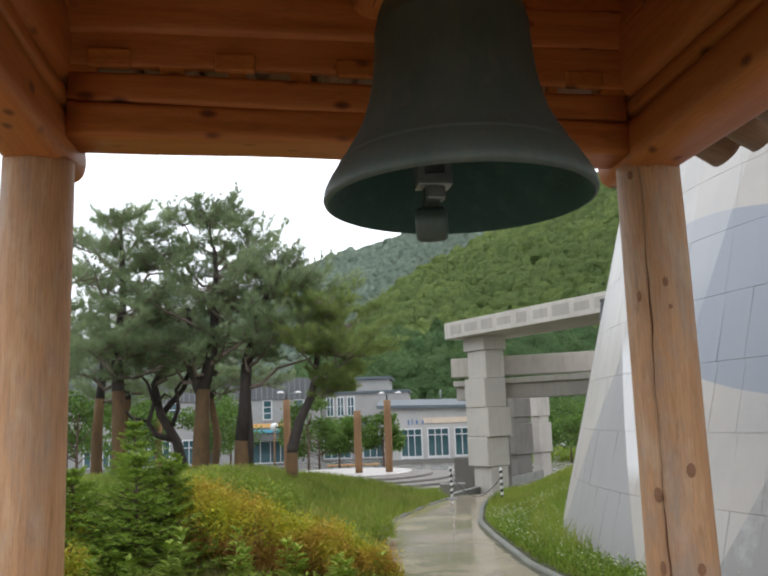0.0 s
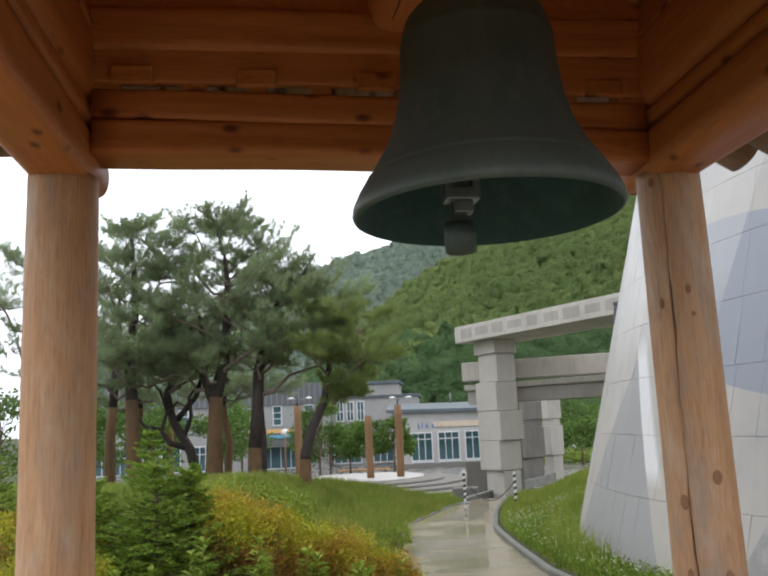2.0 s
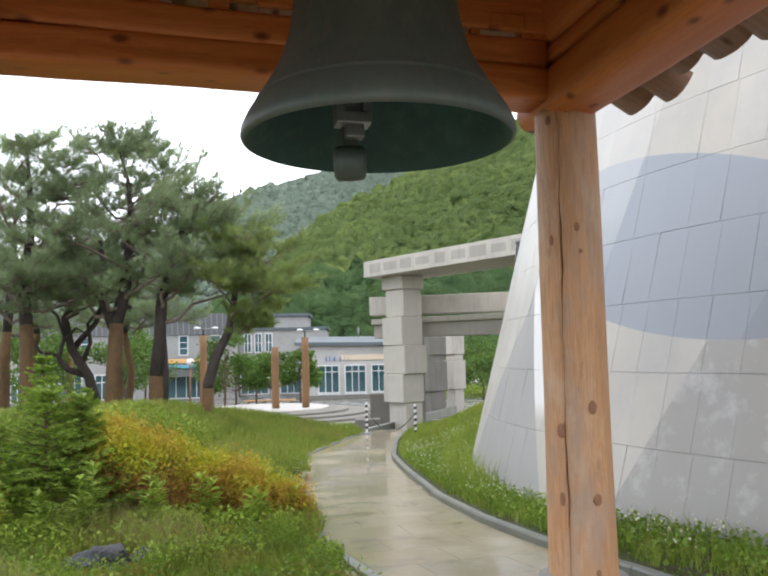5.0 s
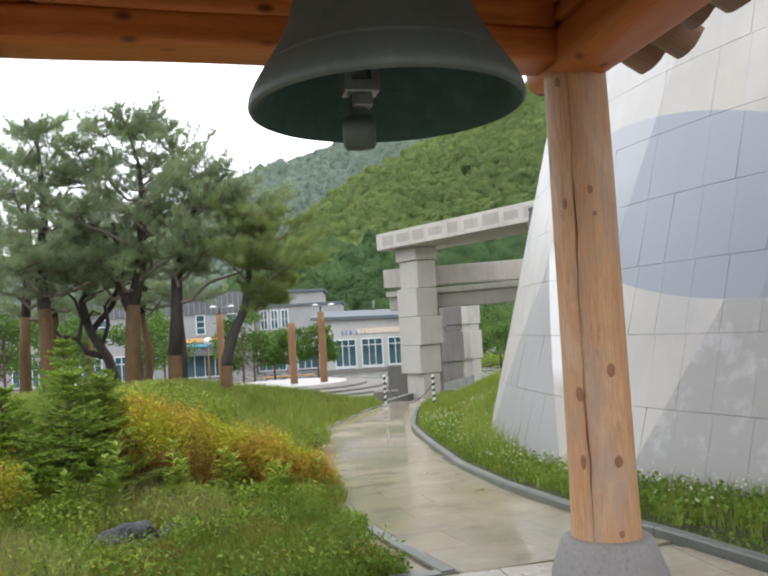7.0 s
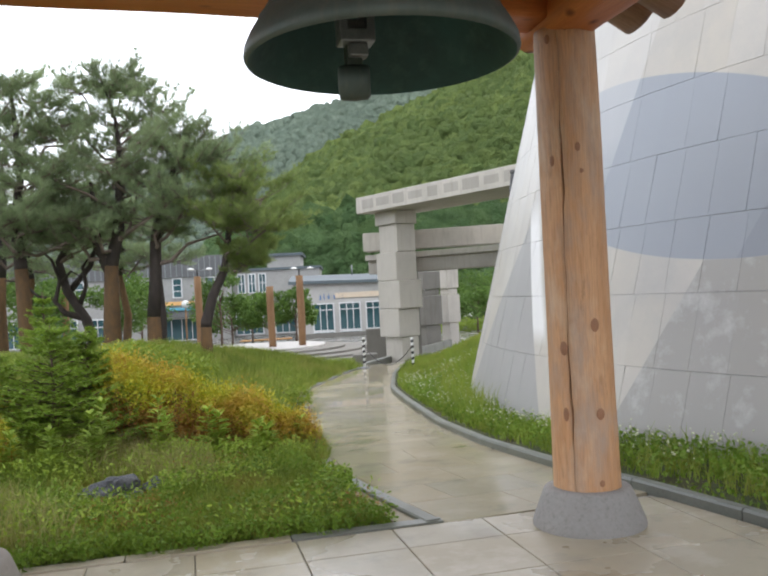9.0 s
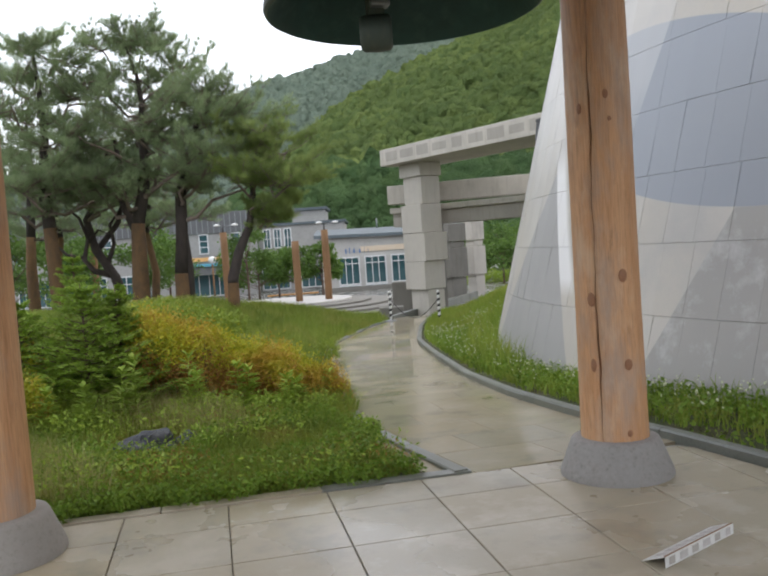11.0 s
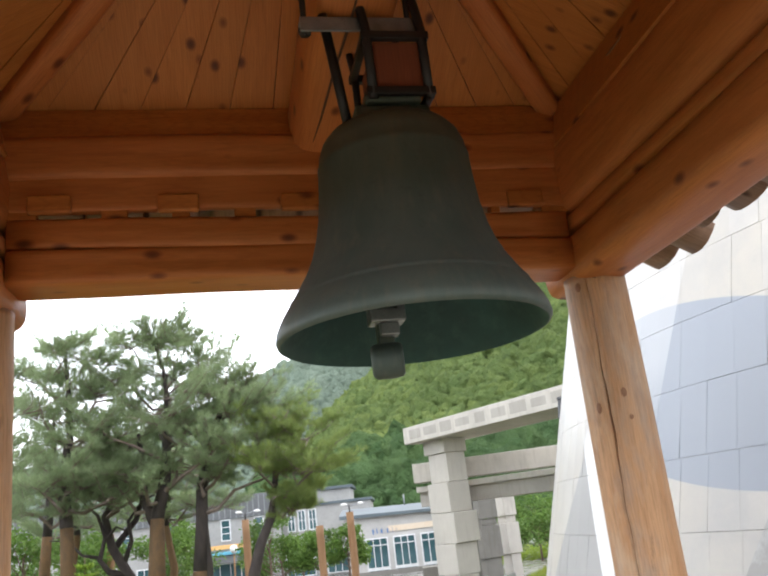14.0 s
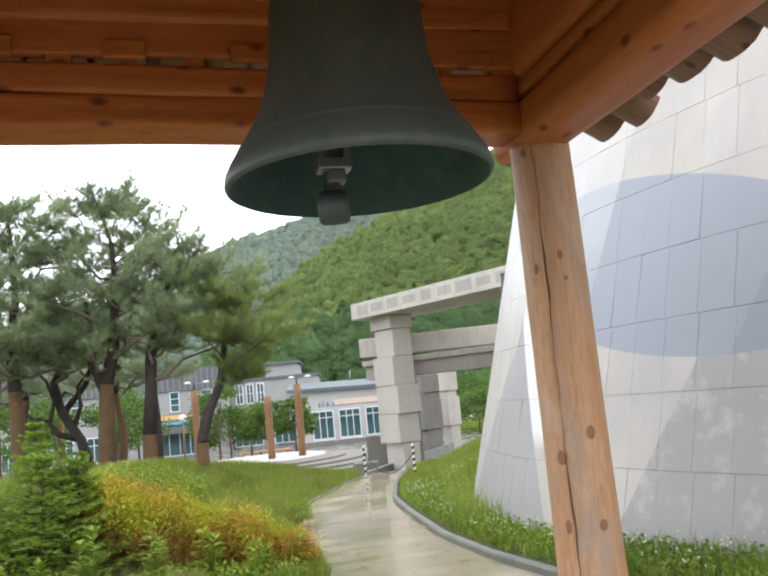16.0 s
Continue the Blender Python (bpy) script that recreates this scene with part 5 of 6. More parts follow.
def pine(x, y, trunk, pads, seed, yellow=False, label="old red pine with a bare dark trunk and flat crown", fork=None, red_to=2.4):
    """trunk: points (dx, z, radius); limbs go to pads (dx, dy, z, r, flat)."""
    rng = np.random.default_rng(seed)
    z0 = float(ground_height(x, y))
    root = thing("pine_tree", x, y, z0, label, "tree", 0, "pines on the mound")
    trunk = [(a, b, r * 0.8) for a, b, r in trunk]
    trunk = [(trunk[0][0], min(z0, trunk[0][1]) - 0.3, trunk[0][2] * 1.1)] + list(trunk)
    tz = [q[1] for q in trunk]
    joint = (float(np.interp(red_to, tz, [q[0] for q in trunk])), 0.0, red_to - z0, float(np.interp(red_to, tz, [q[2] for q in trunk])))
    low = [(dx, 0.0, z - z0, r * 1.03) for dx, z, r in trunk if z < red_to - 0.04] + [joint]
    high = [joint] + [(dx, 0.0, z - z0, r) for dx, z, r in trunk if z > red_to + 0.04]
    part("trunk", tube([q[:3] for q in low], [q[3] for q in low], 14), M_BARK_RED, root, "reddish lower trunk")
    part("upper_trunk", tube([q[:3] for q in high], [q[3] for q in high], 12), M_BARK, root, "dark upper trunk")
    if fork:
        part("second_trunk", tube([(a, b, z - z0) for a, b, z, r in fork], [0.8 * r for *_, r in fork], 12), M_BARK, root, "dark second stem")
    tp = np.array([(dx, 0.0, z - z0, r) for dx, z, r in trunk])
    seg_a, seg_b, seg_r = [], [], []
    at, axis = [], []
    for px, py, pz, pr, pf in pads:
        end = np.array([px, py, pz - z0 - 0.12])
        zs_ = max(max(red_to, 2.2) - z0 + 0.2, end[2] - 0.45 * math.hypot(px, py) - 0.25)
        zs_ = min(zs_, tp[-1, 2] - 0.1)
        sx = np.interp(zs_, tp[:, 2], tp[:, 0])
        sr = np.interp(zs_, tp[:, 2], tp[:, 3])
        s = np.array([sx, 0, zs_])
        wob = rng.normal(size=(3, 3)) * np.array([0.13, 0.13, 0.10])
        run = [s]
        for q, f in enumerate((0.25, 0.5, 0.76)):
            run.append(s + (end - s) * f + np.array([0, -0.16, -0.10 + 0.1 * q]) + wob[q])
        run.append(end)
        part("limb", tube([list(q) for q in run], [sr * 0.34, sr * 0.24 + 0.012, sr * 0.16 + 0.014, 0.024, 0.012], 7), M_LIMB, root)
        # branchlets fan out flat from the limb's outer half, twigs from them, and a brush of needles at each twig
        for b in range(int(10 + rng.integers(0, 4))):
            a = rng.uniform(0, 6.28)
            ln = pr * rng.uniform(0.7, 1.6)
            s0 = run[2] + (end - run[2]) * rng.uniform(0.2, 1.0)
            tip = s0 + np.array([math.cos(a) * ln, math.sin(a) * ln, rng.uniform(-0.15, 0.75) * ln])
            mid = (s0 + tip) / 2 + np.array([0, 0, -0.07 * ln]) + rng.normal(size=3) * 0.05
            seg_a += [s0, mid]
            seg_b += [mid, tip]
            seg_r += [0.013, 0.008]
            out = (tip - s0) / np.linalg.norm(tip - s0)
            for f in np.linspace(0.3, 1.0, 5):
                c = s0 + (mid - s0) * 2 * f if f < 0.5 else mid + (tip - mid) * (2 * f - 1)
                for sg in (-1, 1):
                    side = np.array([-out[1], out[0], 0]) * sg
                    d = side * rng.uniform(0.3, 1.0) + out * 0.6 + np.array([0, 0, rng.uniform(-0.1, 1.1)])
                    d /= np.linalg.norm(d)
                    tl = rng.uniform(0.12, 0.42) * (1.25 - 0.6 * f)
                    seg_a.append(c)
                    seg_b.append(c + d * tl)
                    seg_r.append(0.005)
                    for w in (0.5, 1.0):
                        at.append(c + d * tl * w)
                        axis.append(d * 0.8 + np.array([0, 0, 0.45]))
    part("twig_growth", thin_rods(np.array(seg_a), np.array(seg_b), np.array(seg_r)), M_LIMB, root, "", kind="stuff")
    per = 24 if yellow else 21
    c = np.repeat(np.array(at), per, 0)
    c = c + rng.normal(size=c.shape) * 0.02
    d = np.repeat(np.array(axis), per, 0) + rng.normal(size=c.shape) * 0.62
    d /= np.linalg.norm(d, axis=1)[:, None]
    e = np.cross(d, rng.normal(size=d.shape))
    e /= np.linalg.norm(e, axis=1)[:, None]
    n = len(c)
    ln = rng.uniform(0.09, 0.19, n)[:, None]
    v = np.empty((n, 3, 3))
    v[:, 0], v[:, 1], v[:, 2] = c - e * 0.0052, c + e * 0.0052, c + d * ln
    part("crown", quick_mesh(v.reshape(-1, 3), np.arange(n * 3).reshape(-1, 3)), M_PINE_Y if yellow else M_PINE, root, "tufts of long needles")
    return root


# the pines behind the mound: the tall one with a thin open top in the middle
pine(0.38, 19.0, [(0, 0.3, 0.26), (0.02, 1.3, 0.22), (0.06, 2.4, 0.19), (0.25, 3.2, 0.16), (0.33, 4.2, 0.13), (0.36, 5.0, 0.09), (0.30, 5.7, 0.05), (0.1, 6.4, 0.03)],
     [(0.1, 0, 6.6, 0.55, 0.30), (-0.7, 0.1, 6.55, 0.45, 0.25), (0.75, 0.1, 6.6, 0.45, 0.3), (1.4, 0.2, 6.1, 0.5, 0.3), (-0.9, -0.3, 5.6, 0.6, 0.35), (0.9, -0.4, 5.3, 0.8, 0.40), (-0.4, 0.7, 4.9, 0.9, 0.4),
      (-1.1, -0.4, 4.5, 0.8, 0.35), (1.3, 0.5, 4.6, 0.9, 0.4), (0.2, -0.9, 4.7, 0.8, 0.4), (1.5, -0.6, 4.0, 0.7, 0.28), (-1.0, 0.6, 3.9, 0.7, 0.28), (-0.6, -0.6, 3.5, 0.7, 0.26), (0.9, 0.4, 3.6, 0.8, 0.28), (0.3, 0.4, 5.8, 0.7, 0.35), (-1.4, 0.2, 3.2, 0.6, 0.22)], 81, fork=[(0.03, 0.05, 2.2, 0.15), (-0.22, 0.1, 2.9, 0.13), (-0.2, 0.12, 3.6, 0.09), (-0.3, 0.1, 4.3, 0.05)])
pine(1.32, 19.2, [(0, 0.3, 0.22), (0.0, 1.2, 0.20), (0.08, 2.1, 0.18), (0.12, 3.0, 0.16), (0.35, 3.8, 0.12), (0.6, 4.6, 0.08), (0.8, 5.3, 0.04)],
     [(1.2, 0.1, 5.35, 0.7, 0.35), (0.6, -0.3, 5.4, 0.6, 0.35), (1.9, 0.0, 5.0, 0.7, 0.35), (0.9, -0.5, 4.7, 0.8, 0.35), (2.1, 0.3, 4.35, 0.8, 0.35), (0.0, 0.4, 4.4, 0.7, 0.3), (1.3, -0.6, 3.9, 0.7, 0.25), (0.4, -0.4, 3.4, 0.6, 0.22), (1.9, 0.1, 3.5, 0.7, 0.25), (0.2, 0.3, 5.0, 0.6, 0.3)], 82, red_to=1.2,
     label="dark-trunked twin-stemmed pine with a broad crown", fork=[(0.14, 0.05, 0.2, 0.17), (0.16, 0.05, 1.3, 0.16), (0.1, 0.05, 2.3, 0.14), (0.12, 0.0, 3.0, 0.1)])
pine(2.41, 18.7, [(0, 0.2, 0.17), (0.02, 1.0, 0.16), (0.2, 1.6, 0.14), (0.5, 2.2, 0.12), (0.62, 2.9, 0.09), (0.7, 3.6, 0.06), (0.75, 4.2, 0.03)],
     [(1.5, 0, 4.0, 0.65, 0.3), (0.9, -0.3, 4.5, 0.7, 0.35), (1.75, -0.2, 3.45, 0.6, 0.3), (0.4, 0.2, 4.1, 0.7, 0.35), (1.2, -0.5, 3.3, 0.65, 0.28), (0.2, -0.5, 3.5, 0.55, 0.25), (1.3, 0.3, 2.75, 0.5, 0.22), (1.0, -0.2, 2.35, 0.35, 0.2)], 83, True, red_to=0.9,
     label="leaning pine with a curved trunk and yellowing needles")
pine(-1.34, 19.0, [(0, 0.5, 0.22), (-0.05, 1.6, 0.19), (-0.08, 2.5, 0.17), (-0.15, 3.4, 0.14), (0.0, 4.4, 0.10), (-0.05, 5.4, 0.07), (-0.1, 6.3, 0.03)],
     [(-0.3, 0, 6.4, 0.55, 0.3), (0.6, 0, 6.1, 0.55, 0.3), (-1.2, 0.2, 6.0, 0.7, 0.35), (0.9, -0.2, 5.4, 0.7, 0.35), (-0.9, -0.4, 5.0, 0.9, 0.4), (0.5, 0.6, 4.7, 0.8, 0.4), (0.3, -0.7, 4.3, 0.7, 0.3), (-1.4, 0.3, 4.1, 0.8, 0.35), (1.0, 0.2, 3.7, 0.6, 0.25), (-0.6, -0.8, 3.5, 0.8, 0.3), (0.9, -0.4, 3.0, 0.7, 0.25), (-1.3, 0.2, 2.9, 0.7, 0.25), (0.3, 0.4, 5.6, 0.8, 0.35), (0.4, -0.3, 3.4, 0.7, 0.25)], 84)
crooked = pine(-0.2, 20.5, [(0.25, 0.4, 0.18), (0.05, 1.2, 0.15), (-0.35, 1.9, 0.13), (-0.5, 2.6, 0.11), (-0.1, 3.4, 0.08), (0.1, 4.2, 0.05)],
     [(0.3, 0, 4.3, 0.6, 0.3), (-0.9, 0.2, 3.6, 0.6, 0.25), (0.8, 0.1, 3.3, 0.5, 0.22), (-0.2, -0.3, 3.1, 0.5, 0.2)], 85, red_to=0.5, label="crooked dark pine among the others", fork=[(-0.3, 0.1, 1.9, 0.1), (0.2, 0.1, 2.5, 0.08), (0.45, 0.1, 3.3, 0.05)])
for run, r0 in (([(-0.05, 0, 1.0), (-0.42, -0.05, 1.12), (-0.62, -0.1, 1.4), (-0.50, -0.1, 1.9), (-0.66, -0.05, 2.4), (-0.95, 0, 2.7)], 0.085),
                ([(-0.1, 0, 1.25), (0.08, -0.1, 1.75), (0.02, -0.12, 2.2), (0.30, -0.1, 2.6), (0.62, 0, 2.75)], 0.065),
                ([(-0.52, -0.1, 1.8), (-0.25, -0.15, 2.1), (-0.05, -0.1, 2.0), (0.2, -0.1, 2.3)], 0.04),
                ([(-0.60, -0.1, 1.45), (-1.0, -0.1, 1.55), (-1.3, 0, 1.9), (-1.7, 0, 1.95)], 0.045)):
    part("bough", tube(run, [r0 * (1 - 0.75 * k / (len(run) - 1)) for k in range(len(run))], 8), M_BARK, crooked, "twisted dark bough")
pine(-3.85, 20.5, [(0, 0.5, 0.22), (0.05, 1.8, 0.19), (0.1, 3.2, 0.15), (0.0, 4.6, 0.1), (0.1, 5.6, 0.05)],
     [(0, 0, 5.8, 0.8, 0.4), (0.9, 0.2, 5.2, 0.8, 0.4), (-1.0, 0, 5.0, 0.9, 0.4), (0.7, -0.5, 4.3, 0.9, 0.4), (-0.6, 0.5, 4.0, 0.9, 0.35), (0.9, 0.4, 3.4, 0.7, 0.3)], 86)
pine(-2.3, 23.5, [(0, 0.2, 0.2), (0.0, 1.6, 0.17), (0.1, 3.0, 0.14), (0.2, 4.6, 0.08), (0.2, 5.6, 0.04)],
     [(0.2, 0, 5.6, 0.9, 0.4), (1.0, 0.2, 4.8, 0.9, 0.4), (-0.8, 0, 4.6, 0.9, 0.4), (0.6, -0.5, 3.9, 0.9, 0.35), (2.0, 0.3, 4.2, 0.9, 0.35)], 87)

pine(0.9, 25.5, [(0, 0.0, 0.16), (0.1, 1.2, 0.14), (-0.1, 2.4, 0.12), (0.1, 3.6, 0.08), (0.2, 4.6, 0.04)],
     [(0.2, 0, 4.6, 0.8, 0.35), (1.1, 0.2, 4.0, 0.8, 0.3), (-1.0, 0, 3.7, 0.8, 0.3), (0.8, -0.4, 3.0, 0.8, 0.25), (-0.8, 0.3, 2.8, 0.7, 0.25), (1.6, 0.1, 2.9, 0.6, 0.22)], 88, label="slender dark pine behind the group")
pine(-1.7, 25.0, [(0, 0.0, 0.15), (-0.1, 1.2, 0.13), (0.1, 2.3, 0.11), (0.0, 3.4, 0.08), (0.1, 4.4, 0.04)],
     [(0.1, 0, 4.4, 0.8, 0.35), (0.9, 0.2, 3.6, 0.8, 0.3), (-0.9, 0, 3.4, 0.8, 0.3), (0.7, -0.4, 2.6, 0.7, 0.25), (-0.6, 0.3, 2.5, 0.7, 0.25)], 89, label="crooked slender pine behind the group")


def small_tree(x, y, h, r, seed, label="small leafy green street tree"):
    rng = np.random.default_rng(seed)
    z = float(ground_height(x, y))
    root = thing("street_tree", x, y, z, label, "tree", 0, "street trees on the plaza")
    part("trunk", tube([(0, 0, -0.05), (0.02, 0, h * 0.35), (0.0, 0.02, h * 0.8)], [0.06, 0.05, 0.02], 8), M_TWIG, root)
    rods, blobs = [], []
    for k in range(12):
        a, f = rng.uniform(0, 6.28), rng.uniform(0.42, 0.95)
        rr = r * (1.15 - 0.75 * abs(f - 0.55) / 0.45) * 0.75
        tip = (math.cos(a) * rr, math.sin(a) * rr, h * f + 0.1)
        rods.append(tube([(0, 0, h * f * 0.72), tuple(0.5 * q for q in tip[:2]) + (h * f * 0.9,), tip], [0.022, 0.014, 0.006], 5))
        blobs.append((*tip, r * 0.45, r * 0.45, r * 0.34))
    part("twig_growth", joined([(q, Matrix()) for q in rods]), M_TWIG, root, "", kind="stuff")
    n = 2600
    part("crown", leaf_mesh(in_ellipsoids(blobs, n, rng, 0.2), rng.uniform(0.10, 0.2, n), rng, 0.2, 0.6), M_TREE, root)


for k, (tx, ty, th, tr) in enumerate(((5.4, 36.5, 3.7, 1.2), (1.0, 35, 3.9, 1.4), (-1.6, 36, 3.6, 1.4), (2.2, 41, 3.8, 1.5), (6.6, 41, 2.6, 1.4), (8.6, 41, 2.8, 1.1), (9.7, 40, 3.0, 1.0), (-5, 38, 3.2, 1.6), (8.0, 43, 2.6, 1.5), (20.5, 47, 4.0, 2.0), (23.0, 46, 3.6, 2.0), (20.0, 40.0, 2.2, 1.4), (-3.5, 29, 3.6, 1.5), (-6.5, 30, 4.0, 1.8), (-2.2, 33, 3.8, 1.6), (-9, 33, 4.2, 1.9))):
    small_tree(tx, ty, th, tr, 200 + k)

for hx in (19.4, 20.9, 22.4):
    shrub("clipped_hedge", [(hx, 43.6, -0.75, 0.8, 0.6, 0.5), (hx + 0.7, 43.7, -0.8, 0.7, 0.6, 0.45)], 1500, 0.13, M_WEED, "bright green rounded hedge past the gate", int(500 + hx), "hedge")
SIGN = thing("plaza_sign", 21.5, 44.6, float(fall(44.6)), "small white board on two thin posts", "sign", -25)
part("board", box(0.95, 0.05, 0.24, 0.01), M_WHITE, SIGN, "", pose(0, 0, 1.08))
for px_ in (-0.35, 0.35):
    part("post", box(0.05, 0.05, 1.0, 0.005), M_GALV, SIGN, "", pose(px_, 0.04, 0.5))

# ---- wooded hills ----
def woods(name, mat, label, n, az0, az1, near, far_d, crest, foot, size, seed, bump=0.25, fine=2):
    """Tree crowns crowded over a slope that rises from foot to the crest line (elevation by bearing)."""
    rng = np.random.default_rng(seed)
    az = rng.uniform(az0, az1, n)
    f = rng.uniform(0, 1, n) ** 0.8
    d = near + (far_d - near) * f
    top = np.interp(az, crest[0], crest[1]) * far_d + 1.5
    z = foot + (top - foot) * f + rng.normal(size=n) * 0.8
    cx, cy = np.sin(np.radians(az)) * d, np.cos(np.radians(az)) * d
    base = ball(1.0, fine)
    bv = np.empty(len(base.vertices) * 3)
    base.vertices.foreach_get("co", bv)
    bv = bv.reshape(-1, 3)
    bf = np.array([p.vertices[:] for p in base.polygons])
    s = rng.uniform(0.6, 1.2, n) * size * (0.7 + 0.5 * f)
    k = len(bv)
    lump = 1 + rng.normal(size=(n, k)) * bump
    v = bv[None] * (s[:, None] * lump)[:, :, None] * np.array([1, 1, 1.05]) + np.stack([cx, cy, z], 1)[:, None]
    fc = (bf[None] + (np.arange(n) * k)[:, None, None]).reshape(-1, 3)
    put(name, quick_mesh(v.reshape(-1, 3), fc), mat, label=label, category="woods", kind="stuff")
    # the slope itself under the crowns
    azs = np.linspace(az0 - 2, az1 + 2, 60)
    rows = []
    for ff in (0, 0.25, 0.5, 0.75, 1.0):
        dd = near + (far_d - near) * ff
        tz = foot + (np.interp(azs, crest[0], crest[1]) * far_d - foot) * ff - size * 0.4
        rows.append(np.stack([np.sin(np.radians(azs)) * dd, np.cos(np.radians(azs)) * dd, tz], 1))
    vv = np.concatenate(rows)
    m = len(azs)
    fcs = [(r * m + i, r * m + i + 1, (r + 1) * m + i + 1, (r + 1) * m + i) for r in range(4) for i in range(m - 1)]
    put(name + "_slope", mesh(vv, fcs), mat, label="shaded slope under the trees", category="hill", kind="structure")


woods("hill_woods", M_WOODS, "dense summer broadleaf woods on a steep hillside", 11000, 9, 48, 95, 250,
      ([9, 12.5, 15, 18, 22, 26, 31, 40, 62], [0.05, 0.115, 0.155, 0.185, 0.215, 0.24, 0.295, 0.33, 0.30]), -1, 2.2, 301)
woods("foot_woods", M_WOODS_D, "dark trees along the foot of the hill", 2200, 8, 40, 78, 105, ([8, 14, 20, 30, 40], [0.055, 0.075, 0.08, 0.075, 0.08]), -1, 1.8, 302)
woods("far_woods", M_WOODS_HAZE, "woods on the far ridge, haze put into their grey-green colour", 12500, -6, 34, 300, 480,
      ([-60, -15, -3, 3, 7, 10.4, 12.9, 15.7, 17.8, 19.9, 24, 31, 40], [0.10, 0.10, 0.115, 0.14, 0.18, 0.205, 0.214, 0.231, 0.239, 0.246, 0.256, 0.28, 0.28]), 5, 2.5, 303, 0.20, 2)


# ---- plaza, stage and steps ----
def disc(name, x, y, z, r, h, mat, label, parent=None, n=64):
    me = lathe([(r, -h), (r, -0.02), (r - 0.02, 0.0), (0, 0.0)], n, False)
    if parent:
        return part(name, me, mat, parent, label, Matrix.Translation(Vector((x, y, z)) - parent.matrix_world.translation))
    return put(name, me, mat, pose(x, y, z), label, "paving", kind="structure")


gx, gy = np.meshgrid(np.linspace(-12, 40, 40), np.linspace(23.5, 62, 40))
pv = np.stack([gx, gy, np.maximum(ground_height(gx, gy), fall(gy)) + 0.015], -1).reshape(-1, 3)
put("plaza", mesh(pv, [(j * 40 + i, j * 40 + i + 1, j * 40 + i + 41, j * 40 + i + 40) for j in range(39) for i in range(39)], True), M_PLAZA, label="wet grey stone plaza before the buildings", category="plaza", kind="structure")
STAGE = thing("round_stage", 7.1, 33.2, -0.55, "pale round stone stage with curved grey steps", "stage")
disc("stage_top", 6.5, 33.2, -0.50, 2.7, 0.5, M_STAGE, "pale stage paving", STAGE)
for k in range(4):
    disc("curved_step", 6.6 + 0.1 * k, 33.1, -0.58 - 0.085 * k, 3.4 + 0.8 * k, 0.3, M_CONC_DARK, "", STAGE)
for x, y, w, h in ((9.32, 26.6, 0.7, 1.15), (8.3, 24.9, 0.8, 0.42)):
    put("stone_block", box(w, 0.6, h, 0.02), M_CONC_DARK, pose(x, y, float(fall(y)) + h / 2 - 0.02, 0, 0, -20), "dark wet concrete block beside the gate", "block")

RIM = thing("plaza_kerb", 7.4, 22.4, -0.8, "low grey kerb between the wet path and the sunken plaza", "kerb")
RIM["kind"] = "structure"
for i in range(9):
    a, b = Vector((7.4, 22.4)), Vector((14.3, 30.6))
    c = a.lerp(b, (i + 0.5) / 9)
    part("kerb_stone", box((b - a).length / 9 - 0.01, 0.16, 0.6, 0.012), M_KERB, RIM, "", pose(c.x - 7.4, c.y - 22.4, -0.07, 0, 0, math.degrees(math.atan2(8.2, 6.9))))


def log_pole(x, y, z0, z1, r, lamps, label):
    root = thing("log_pole", x, y, z0, label, "pole", 0, "log poles round the stage")
    part("shaft", hewn(z1 - z0, 2 * r, 2 * r, 400 + int(x * 10), 2.0, 14, 6), M_LOGPOLE, root, "", pose(0, 0, (z1 - z0) / 2))
    if lamps:
        part("bracket", tube([(0, 0, z1 - z0 - 0.05), (0, 0, z1 - z0 + 0.25)], [0.03, 0.03], 8), M_STEEL, root)
        for s in lamps:
            arm = part("lamp_arm", tube([(0, 0, z1 - z0 + 0.2), (s * 0.5, 0, z1 - z0 + 0.3)], [0.02, 0.02], 6), M_GALV, root)
            part("lamp_head", lathe([(0, 0.07), (0.05, 0.065), (0.13, 0.024), (0.14, 0.0), (0.08, -0.025), (0, -0.03)], 16), M_WHITE, arm, "white dish lamp head", pose(s * 0.6, 0, z1 - z0 + 0.28))


log_pole(6.82, 32.3, -0.56, 1.96, 0.15, (), "bare brown log pole on the stage")
log_pole(8.0, 32.0, -0.54, 2.35, 0.15, (-0.35, 0.8), "brown log pole with white dish lamps")
log_pole(4.0, 32.76, -0.7, 2.5, 0.14, (-0.4, 0.8), "brown log pole with two white dish lamps")
log_pole(-1.0, 33.5, -0.7, 2.5, 0.14, (-0.4, 0.8), "brown log pole with two white dish lamps")
LAMP = thing("globe_lamp", 4.25, 40.0, float(fall(40)), "slim reddish lamp post with a white globe", "street lamp")
part("shaft", tube([(0, 0, 0), (0, 0, 2.3)], [0.05, 0.04], 10), M_LOGPOLE, LAMP)
part("globe", ball(0.19, 3), M_WHITE, LAMP, "white globe", pose(0, 0, 2.5))
for x, y in ((9.8, 43.5), (10.6, 43.0)):
    b = thing("wooden_bench", x - 1.4, y, float(fall(y)), "low orange wooden bench on the plaza", "bench", -12)
    part("seat", box(1.9, 0.5, 0.07, 0.01), M_ORANGE, b, "", pose(0, 0, 0.42))
    for s in (-0.7, 0.7):
        part("leg", box(0.1, 0.45, 0.4, 0.01), M_CONC_DARK, b, "", pose(s, 0, 0.2))


